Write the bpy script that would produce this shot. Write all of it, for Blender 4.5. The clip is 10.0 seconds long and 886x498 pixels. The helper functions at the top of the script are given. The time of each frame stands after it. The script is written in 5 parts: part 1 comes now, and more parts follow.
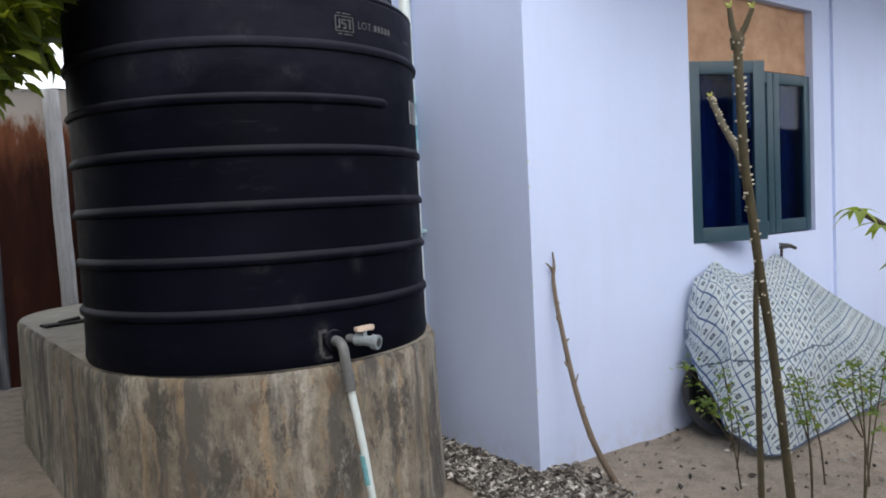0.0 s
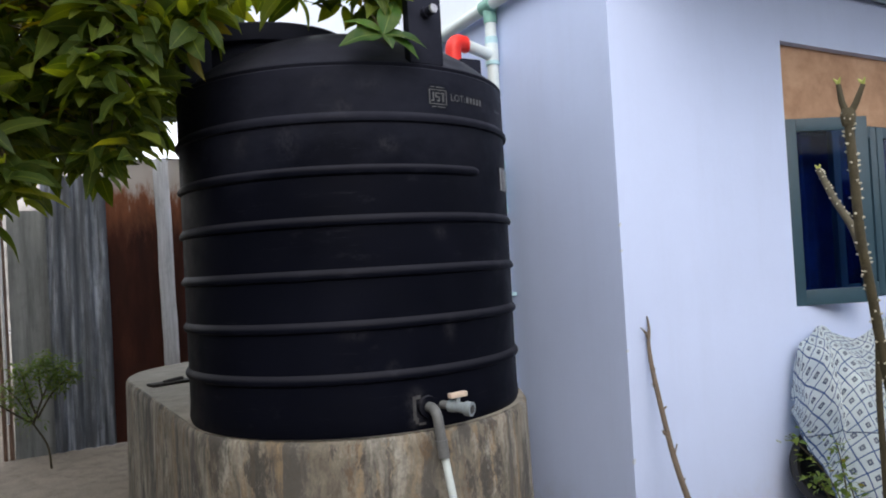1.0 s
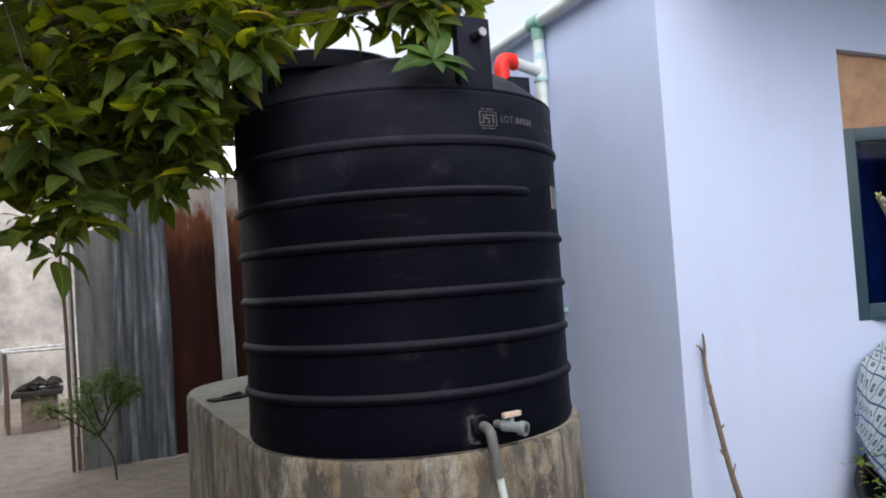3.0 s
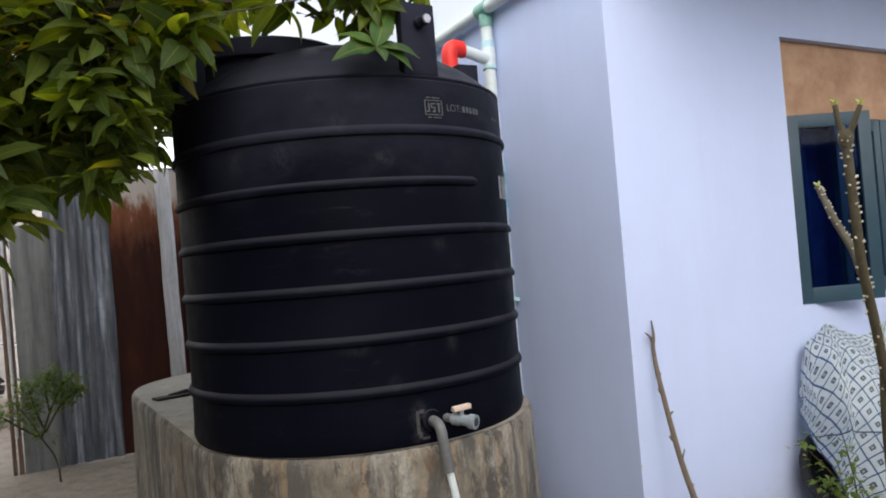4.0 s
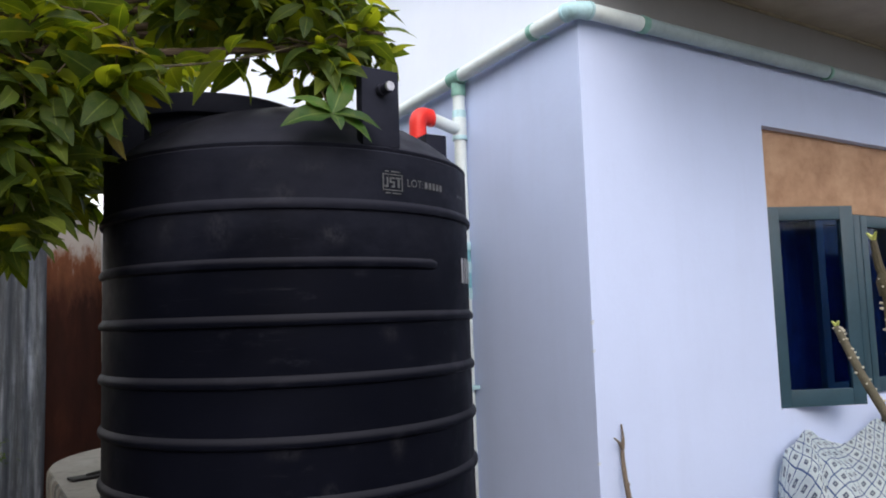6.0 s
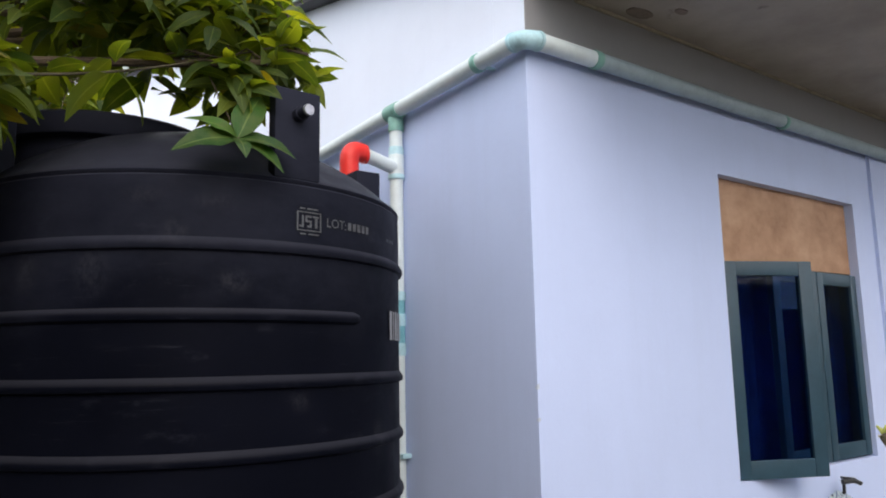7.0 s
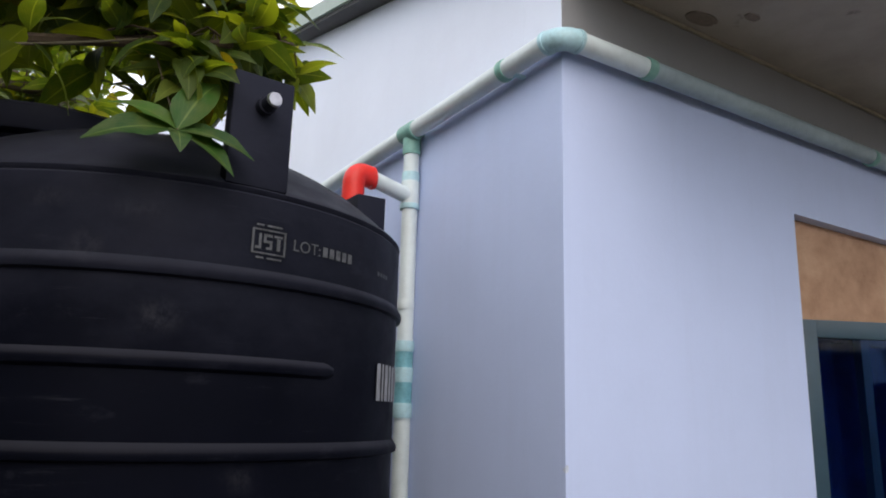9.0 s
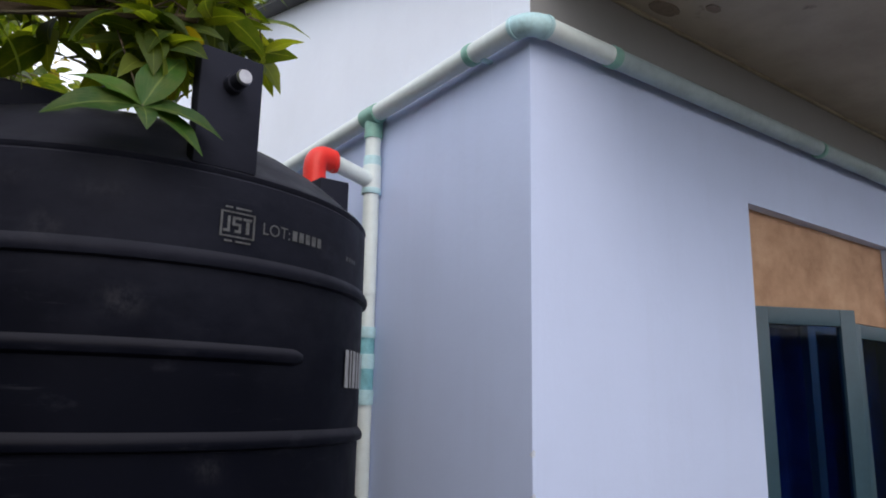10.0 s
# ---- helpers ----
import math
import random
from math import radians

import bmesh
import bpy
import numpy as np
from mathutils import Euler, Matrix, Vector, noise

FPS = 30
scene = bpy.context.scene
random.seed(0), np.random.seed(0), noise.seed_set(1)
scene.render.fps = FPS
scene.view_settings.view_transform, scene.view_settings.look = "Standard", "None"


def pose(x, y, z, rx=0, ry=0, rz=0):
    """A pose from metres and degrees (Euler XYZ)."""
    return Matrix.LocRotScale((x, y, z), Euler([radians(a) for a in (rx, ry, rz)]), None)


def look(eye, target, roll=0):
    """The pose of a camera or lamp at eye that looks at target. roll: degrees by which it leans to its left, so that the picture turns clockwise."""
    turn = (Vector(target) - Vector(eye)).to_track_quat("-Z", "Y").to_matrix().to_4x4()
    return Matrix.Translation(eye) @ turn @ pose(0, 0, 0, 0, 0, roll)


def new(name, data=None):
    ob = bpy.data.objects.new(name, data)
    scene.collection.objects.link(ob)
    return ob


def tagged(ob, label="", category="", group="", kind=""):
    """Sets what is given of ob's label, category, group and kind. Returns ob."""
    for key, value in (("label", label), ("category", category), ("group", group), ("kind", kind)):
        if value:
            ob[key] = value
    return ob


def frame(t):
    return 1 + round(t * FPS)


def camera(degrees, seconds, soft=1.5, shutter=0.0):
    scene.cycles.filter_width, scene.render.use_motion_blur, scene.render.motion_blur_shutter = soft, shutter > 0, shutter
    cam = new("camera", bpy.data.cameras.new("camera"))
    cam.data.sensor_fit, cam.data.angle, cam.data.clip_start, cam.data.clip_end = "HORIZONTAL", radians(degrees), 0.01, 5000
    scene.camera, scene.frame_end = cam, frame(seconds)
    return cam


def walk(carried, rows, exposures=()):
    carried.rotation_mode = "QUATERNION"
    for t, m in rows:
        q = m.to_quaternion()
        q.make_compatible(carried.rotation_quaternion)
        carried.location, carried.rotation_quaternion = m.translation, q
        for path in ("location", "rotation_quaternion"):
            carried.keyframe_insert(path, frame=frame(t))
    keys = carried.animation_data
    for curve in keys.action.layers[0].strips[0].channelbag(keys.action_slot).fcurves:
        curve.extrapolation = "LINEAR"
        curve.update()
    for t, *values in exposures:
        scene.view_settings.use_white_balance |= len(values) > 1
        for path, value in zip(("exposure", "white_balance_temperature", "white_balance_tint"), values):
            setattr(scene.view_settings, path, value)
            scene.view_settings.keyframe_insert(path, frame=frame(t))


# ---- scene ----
cam = camera(62.2, 10.0, 1.9)
EXPOSURE = [(0, 0.95, 6600, 10), (4.5, 0.99, 6750, 11), (7.5, 0.78, 6700, 12), (9, 0.56, 6700, 12), (10, 0.52, 6700, 12)]
PATH = [
    (0, (-2.466, -2.641, 1.376), (-1.288, -1.03, 1.253), -2.8),
    (0.5, (-2.467, -2.639, 1.386), (-1.321, -1.002, 1.292), -3.4),
    (1, (-2.509, -2.64, 1.423), (-1.511, -0.907, 1.462), -3.2),
    (1.5, (-2.531, -2.664, 1.457), (-1.624, -0.885, 1.568), -3.4),
    (2, (-2.505, -2.656, 1.475), (-1.604, -0.877, 1.626), -4.2),
    (2.2, (-2.511, -2.657, 1.477), (-1.614, -0.874, 1.61), -4.0),
    (3.3, (-2.538, -2.665, 1.472), (-1.657, -0.871, 1.534), -3.8),
    (3.5, (-2.524, -2.654, 1.463), (-1.609, -0.877, 1.521), -4.5),
    (4, (-2.47, -2.635, 1.49), (-1.487, -0.893, 1.517), -4.7),
    (4.5, (-2.444, -2.579, 1.478), (-1.481, -0.827, 1.518), -3.9),
    (5, (-2.432, -2.552, 1.508), (-1.437, -0.818, 1.574), -2.0),
    (5.5, (-2.396, -2.506, 1.552), (-1.324, -0.827, 1.726), -0.7),
    (5.7, (-2.347, -2.465, 1.579), (-1.292, -0.775, 1.75), -1.7),
    (6.8, (-2.052, -2.208, 1.667), (-0.967, -0.546, 1.913), -1.6),
    (7, (-2.002, -2.121, 1.67), (-0.831, -0.528, 1.969), -1.0),
    (7.5, (-1.895, -1.941, 1.682), (-0.713, -0.358, 1.989), -4.1),
    (8, (-1.706, -1.84, 1.696), (-0.713, -0.154, 2.108), -1.2),
    (8.5, (-1.576, -1.756, 1.717), (-0.505, -0.11, 2.097), -0.2),
    (9, (-1.575, -1.734, 1.708), (-0.522, -0.093, 2.151), 1.6),
    (9.5, (-1.584, -1.693, 1.709), (-0.439, -0.103, 2.109), 1.9),
    (10, (-1.619, -1.674, 1.706), (-0.44, -0.112, 2.118), 1.1),
]
walk(cam, [(t, look(eye, target, roll)) for t, eye, target, roll in PATH], EXPOSURE)

# ---- world, sun, exposure ----
world = bpy.data.worlds.new("sky")
scene.world = world
world.use_nodes = True
wn, wl = world.node_tree.nodes, world.node_tree.links
sky = wn.new("ShaderNodeTexSky")
sky.sky_type, sky.sun_disc = "NISHITA", False
sky.sun_elevation, sky.sun_rotation = radians(38), radians(204)
sky.air_density, sky.dust_density, sky.ozone_density = 1.0, 6.0, 1.0
veil = wn.new("ShaderNodeMixRGB")
veil.inputs["Fac"].default_value = 0.75
veil.inputs["Color2"].default_value = (11.0, 11.6, 12.6, 1)
wl.new(sky.outputs[0], veil.inputs["Color1"])
wl.new(veil.outputs[0], wn["Background"].inputs["Color"])
wn["Background"].inputs["Strength"].default_value = 0.115

sun_data = bpy.data.lights.new("sun", "SUN")
sun_data.energy, sun_data.angle, sun_data.color = 0.6, radians(40), (1.0, 0.96, 0.9)
sun = new("sun", sun_data)
sun.matrix_world = look((-2.4, -5.3, 4.55), (0, 0, 0))


# ---- materials ----
def mat(name, rough=0.7, metal=0.0):
    m = bpy.data.materials.new(name)
    m.use_nodes = True
    b = m.node_tree.nodes["Principled BSDF"]
    b.inputs["Roughness"].default_value, b.inputs["Metallic"].default_value = rough, metal
    return m, m.node_tree.nodes, m.node_tree.links, b


def coords(n, l, scale=(1, 1, 1), kind="Object"):
    tc, mp = n.new("ShaderNodeTexCoord"), n.new("ShaderNodeMapping")
    mp.inputs["Scale"].default_value = scale
    l.new(tc.outputs[kind], mp.inputs["Vector"])
    return mp.outputs["Vector"]


def noise_tex(n, l, vec, scale, detail=4, rough=0.6):
    t = n.new("ShaderNodeTexNoise")
    t.inputs["Scale"].default_value, t.inputs["Detail"].default_value, t.inputs["Roughness"].default_value = scale, detail, rough
    if vec is not None:
        l.new(vec, t.inputs["Vector"])
    return t.outputs["Fac"]


def ramp(n, l, fac, stops):
    r = n.new("ShaderNodeValToRGB")
    els = r.color_ramp.elements
    els[0].position, els[0].color = stops[0][0], (*stops[0][1], 1)
    els[1].position, els[1].color = stops[-1][0], (*stops[-1][1], 1)
    for p, c in stops[1:-1]:
        els.new(p).color = (*c, 1)
    l.new(fac, r.inputs["Fac"])
    return r.outputs["Color"]


def mix(n, l, fac, a, b, blend="MIX"):
    m = n.new("ShaderNodeMixRGB")
    m.blend_type = blend
    for key, v in (("Fac", fac), ("Color1", a), ("Color2", b)):
        if isinstance(v, (int, float)):
            m.inputs[key].default_value = v
        elif isinstance(v, tuple):
            m.inputs[key].default_value = (*v, 1)
        else:
            l.new(v, m.inputs[key])
    return m.outputs["Color"]


def bump(n, l, b, height, strength=0.2, distance=0.01):
    bp = n.new("ShaderNodeBump")
    bp.inputs["Strength"].default_value, bp.inputs["Distance"].default_value = strength, distance
    l.new(height, bp.inputs["Height"])
    l.new(bp.outputs["Normal"], b.inputs["Normal"])


def simple(name, color, rough=0.6, metal=0.0, vary=0.25, scale=12.0, relief=0.1, dirt=None, stretch=(1, 1, 1)):
    """A painted or plain surface with broad and fine variation."""
    m, n, l, b = mat(name, rough, metal)
    v = coords(n, l, stretch)
    fine, broad = noise_tex(n, l, v, scale * 6, 3), noise_tex(n, l, v, scale, 5, 0.65)
    dark = tuple(c * (1 - vary) for c in color)
    base = ramp(n, l, broad, [(0.3, dark), (0.65, color)])
    base = mix(n, l, ramp(n, l, fine, [(0.35, (0.0,) * 3), (0.75, (0.35,) * 3)]), base, tuple(min(1, c * 1.15) for c in color))
    if dirt:
        spots = ramp(n, l, noise_tex(n, l, v, scale * 0.5, 6, 0.7), [(0.55, (0.0,) * 3), (0.7, (1.0,) * 3)])
        base = mix(n, l, spots, base, dirt)
    l.new(base, b.inputs["Base Color"])
    bump(n, l, b, fine, relief, 0.004)
    return m


def plaster(name, color, streak):
    m, n, l, b = mat(name, 0.75)
    v, vs = coords(n, l), coords(n, l, (5, 5, 0.5))
    cloud = ramp(n, l, noise_tex(n, l, v, 1.3, 5, 0.6), [(0.3, tuple(c * 0.93 for c in color)), (0.7, color)])
    runs = ramp(n, l, noise_tex(n, l, vs, 1.2, 6, 0.7), [(0.5, (0.0,) * 3), (0.85, (0.35,) * 3)])
    base = mix(n, l, runs, cloud, streak)
    # Mottled browner tone that fades out 0.22 m above the ground.
    geo, sep = n.new("ShaderNodeNewGeometry"), n.new("ShaderNodeSeparateXYZ")
    l.new(geo.outputs["Position"], sep.inputs[0])
    foot_fade = n.new("ShaderNodeMapRange")
    foot_fade.inputs["From Min"].default_value, foot_fade.inputs["From Max"].default_value = 0.02, 0.22
    foot_fade.inputs["To Min"].default_value, foot_fade.inputs["To Max"].default_value = 0.22, 0.0
    l.new(sep.outputs["Z"], foot_fade.inputs["Value"])
    foot_spots = mix(n, l, foot_fade.outputs[0], (0, 0, 0), ramp(n, l, noise_tex(n, l, v, 14, 6, 0.7), [(0.4, (0.0,) * 3), (0.62, (1.0,) * 3)]), "MIX")
    base = mix(n, l, foot_spots, base, (0.34, 0.30, 0.27))
    l.new(base, b.inputs["Base Color"])
    bump(n, l, b, mix(n, l, 0.85, noise_tex(n, l, v, 45, 6, 0.7), noise_tex(n, l, v, 3.5, 4, 0.5)), 0.25, 0.02)
    return m


M_BLUE = plaster("lavender_wall_paint", (0.51, 0.60, 0.85), (0.42, 0.49, 0.69))
M_WHITE = plaster("white_wall_paint", (0.78, 0.84, 0.97), (0.70, 0.74, 0.87))


def soffit_material():
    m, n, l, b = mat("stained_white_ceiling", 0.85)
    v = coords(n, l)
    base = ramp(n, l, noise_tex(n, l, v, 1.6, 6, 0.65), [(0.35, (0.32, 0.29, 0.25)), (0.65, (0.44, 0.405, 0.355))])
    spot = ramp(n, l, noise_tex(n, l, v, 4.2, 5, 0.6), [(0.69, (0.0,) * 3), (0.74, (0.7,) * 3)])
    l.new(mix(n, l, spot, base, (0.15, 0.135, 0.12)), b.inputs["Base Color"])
    bump(n, l, b, noise_tex(n, l, v, 30, 5), 0.2, 0.005)
    return m


M_SOFFIT = soffit_material()
M_FLAKE = simple("bare_damp_concrete", (0.25, 0.215, 0.185), 0.9, vary=0.3, scale=40)
M_BEAD = simple("yellowed_plaster", (0.40, 0.36, 0.28), 0.85, vary=0.35, scale=8, relief=0.3)
# Grey puts the shade under the slab into the wall band's colour.
M_BAND = plaster("shade_grey_wall_paint", (0.26, 0.26, 0.27), (0.20, 0.20, 0.21))


SCUFFS = ((-100.4, 1.909, 0.075, 1.3, 0.5), (-129.3, 1.94, 0.075, 0.7, 0.45), (-144.9, 1.95, 0.06, 0.7, 0.4), (-112.6, 2.056, 0.055, 1.0, 0.4), (-119.6, 2.165, 0.09, 2.5, 0.3),
          (-113.0, 1.161, 0.09, 2.4, 0.4), (-101.9, 1.017, 0.05, 1.0, 0.4), (-96.2, 0.886, 0.07, 0.9, 0.6), (-96.3, 0.805, 0.06, 0.9, 0.6), (-84.5, 1.556, 0.06, 1.2, 0.4), (-83.3, 1.156, 0.05, 0.6, 0.4), (-58.1, 1.42, 0.05, 0.6, 0.4), (-105.0, 2.15, 0.10, 3.0, 0.25))


def tank_material():
    m, n, l, b = mat("black_polyethylene", 0.42)
    b.inputs["Specular IOR Level"].default_value = 0.03
    v = coords(n, l)
    base = ramp(n, l, noise_tex(n, l, v, 2.5, 5, 0.6), [(0.3, (0.0023, 0.0028, 0.0058)), (0.7, (0.0043, 0.0050, 0.0099))])
    dust = ramp(n, l, noise_tex(n, l, coords(n, l, (1, 1, 2.2)), 5.5, 7, 0.72), [(0.60, (0.0,) * 3), (0.80, (0.35,) * 3)])
    base = mix(n, l, dust, base, (0.042, 0.044, 0.060))
    scratch = ramp(n, l, noise_tex(n, l, coords(n, l, (1, 1, 14)), 4.5, 8, 0.75), [(0.60, (0.0,) * 3), (0.74, (0.4,) * 3)])
    base = mix(n, l, scratch, base, (0.036, 0.038, 0.050))
    # Paler on upward faces: dust, plus the rib tops' highlight put in colour.
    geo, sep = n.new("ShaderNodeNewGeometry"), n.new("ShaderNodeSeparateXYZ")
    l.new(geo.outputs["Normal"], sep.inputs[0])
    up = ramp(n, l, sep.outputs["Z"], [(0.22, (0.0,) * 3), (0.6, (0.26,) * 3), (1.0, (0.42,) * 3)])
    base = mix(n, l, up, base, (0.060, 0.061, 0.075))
    # Upper shell paler by height: sky light from above, put into the colour.
    pos, skylit = n.new("ShaderNodeSeparateXYZ"), n.new("ShaderNodeMath")
    l.new(geo.outputs["Position"], pos.inputs[0])
    skylit.operation = "MULTIPLY_ADD"
    l.new(noise_tex(n, l, coords(n, l, (1, 1, 1.6)), 2.2, 7, 0.7), skylit.inputs[0])
    skylit.inputs[1].default_value = 1.1
    l.new(pos.outputs["Z"], skylit.inputs[2])
    skylit_fac = n.new("ShaderNodeMapRange")
    skylit_fac.inputs["From Min"].default_value, skylit_fac.inputs["From Max"].default_value = 2.32, 2.98
    skylit_fac.inputs["To Max"].default_value = 0.7
    l.new(skylit.outputs[0], skylit_fac.inputs["Value"])
    base = mix(n, l, skylit_fac.outputs[0], base, (0.025, 0.027, 0.041))
    # chalky rub marks where ladders and ropes have scuffed the shell: bearing, height, radius, squash
    for deg, z, size, squash, amount in SCUFFS:
        shift, dist = n.new("ShaderNodeVectorMath"), n.new("ShaderNodeVectorMath")
        shift.operation, dist.operation = "SUBTRACT", "LENGTH"
        a = radians(deg)
        shift.inputs[1].default_value = (-1.081 + 0.79 * math.cos(a), 0.762 + 0.79 * math.sin(a), z)
        l.new(geo.outputs["Position"], shift.inputs[0])
        wide = n.new("ShaderNodeVectorMath")
        wide.operation = "MULTIPLY"
        wide.inputs[1].default_value = (1, 1, squash)
        l.new(shift.outputs[0], wide.inputs[0])
        l.new(wide.outputs[0], dist.inputs[0])
        soft = n.new("ShaderNodeMapRange")
        soft.interpolation_type = "SMOOTHSTEP"
        soft.inputs["From Min"].default_value, soft.inputs["From Max"].default_value = size, 0.0
        soft.inputs["To Max"].default_value = amount * 0.36
        l.new(dist.outputs["Value"], soft.inputs["Value"])
        rub = ramp(n, l, noise_tex(n, l, coords(n, l, (1, 1, 0.7)), 38, 6, 0.75), [(0.40, (0.0,) * 3), (0.62, (1.0,) * 3)])
        base = mix(n, l, mix(n, l, soft.outputs[0], (0, 0, 0), rub), base, (0.10, 0.10, 0.115))
    l.new(base, b.inputs["Base Color"])
    rr = ramp(n, l, noise_tex(n, l, v, 7, 4), [(0.3, (0.36,) * 3), (0.7, (0.55,) * 3)])
    l.new(rr, b.inputs["Roughness"])
    bump(n, l, b, noise_tex(n, l, v, 9, 6, 0.6), 0.1, 0.01)
    return m


M_TANK = tank_material()


def streaked_concrete():
    m, n, l, b = mat("streaked_concrete", 0.9)
    v = coords(n, l)
    warp = n.new("ShaderNodeMixRGB")
    warp.blend_type = "ADD"
    warp.inputs["Fac"].default_value = 0.06
    nz = n.new("ShaderNodeTexNoise")
    nz.inputs["Scale"].default_value, nz.inputs["Detail"].default_value = 7.0, 5
    l.new(v, nz.inputs["Vector"])
    l.new(v, warp.inputs["Color1"])
    l.new(nz.outputs["Color"], warp.inputs["Color2"])

    def scaled(k):
        mp = n.new("ShaderNodeMapping")
        mp.inputs["Scale"].default_value = k
        l.new(warp.outputs[0], mp.inputs["Vector"])
        return mp.outputs["Vector"]

    fine = noise_tex(n, l, v, 70, 4)
    cloud = noise_tex(n, l, v, 3.0, 8, 0.7)
    base = ramp(n, l, cloud, [(0.30, (0.105, 0.095, 0.078)), (0.50, (0.20, 0.175, 0.14)), (0.68, (0.32, 0.29, 0.235))])
    wash = ramp(n, l, noise_tex(n, l, scaled((5, 5, 0.6)), 1.0, 6, 0.66), [(0.43, (0.9,) * 3), (0.50, (0.0,) * 3)])
    base = mix(n, l, wash, base, (0.07, 0.067, 0.064))
    ochre = ramp(n, l, noise_tex(n, l, scaled((9, 9, 0.40)), 1.3, 6, 0.66), [(0.555, (0.0,) * 3), (0.64, (0.7,) * 3)])
    base = mix(n, l, ochre, base, (0.29, 0.205, 0.12))
    rust = ramp(n, l, noise_tex(n, l, scaled((7, 7, 2.2)), 1.1, 8, 0.75), [(0.565, (0.0,) * 3), (0.615, (0.8,) * 3)])
    base = mix(n, l, rust, base, (0.13, 0.085, 0.05))
    mould = ramp(n, l, noise_tex(n, l, scaled((4.5, 4.5, 2.0)), 1.5, 9, 0.78), [(0.53, (0.0,) * 3), (0.575, (0.85,) * 3)])
    base = mix(n, l, mould, base, (0.045, 0.043, 0.042))
    pale = ramp(n, l, noise_tex(n, l, scaled((5, 5, 1.8)), 1.4, 9, 0.78), [(0.57, (0.0,) * 3), (0.66, (0.55,) * 3)])
    base = mix(n, l, pale, base, (0.46, 0.45, 0.41))
    milk = ramp(n, l, noise_tex(n, l, scaled((6, 6, 0.9)), 1.0, 6, 0.65), [(0.53, (0.0,) * 3), (0.63, (0.55,) * 3)])
    base = mix(n, l, milk, base, (0.44, 0.42, 0.37))
    mott = noise_tex(n, l, scaled((1, 1, 0.6)), 13, 9, 0.78)
    base = mix(n, l, ramp(n, l, mott, [(0.36, (0.7,) * 3), (0.48, (0.0,) * 3)]), base, (0.085, 0.07, 0.055))
    base = mix(n, l, ramp(n, l, mott, [(0.55, (0.0,) * 3), (0.68, (0.4,) * 3)]), base, (0.42, 0.39, 0.33))
    base = mix(n, l, ramp(n, l, fine, [(0.4, (0.0,) * 3), (0.75, (0.4,) * 3)]), base, (0.10, 0.095, 0.085))
    l.new(base, b.inputs["Base Color"])
    bump(n, l, b, mix(n, l, 0.35, cloud, mott), 0.5, 0.014)
    return m


M_CONC = streaked_concrete()
M_SCREED = simple("dusty_cement_screed", (0.30, 0.275, 0.235), 0.95, vary=0.4, scale=6, relief=0.4, dirt=(0.16, 0.14, 0.115))


def sand_material():
    m, n, l, b = mat("trodden_sand", 0.95)
    v = coords(n, l)
    broad, mid, fine = noise_tex(n, l, v, 0.9, 5), noise_tex(n, l, v, 7, 7, 0.72), noise_tex(n, l, v, 90, 4)
    base = ramp(n, l, broad, [(0.3, (0.155, 0.130, 0.104)), (0.7, (0.26, 0.22, 0.176))])
    base = mix(n, l, ramp(n, l, mid, [(0.45, (0.0,) * 3), (0.62, (0.85,) * 3)]), base, (0.125, 0.10, 0.078))
    base = mix(n, l, ramp(n, l, fine, [(0.4, (0.0,) * 3), (0.75, (0.5,) * 3)]), base, (0.38, 0.33, 0.28))
    l.new(base, b.inputs["Base Color"])
    bump(n, l, b, mix(n, l, 0.5, mid, fine), 0.6, 0.03)
    return m


M_SAND = sand_material()


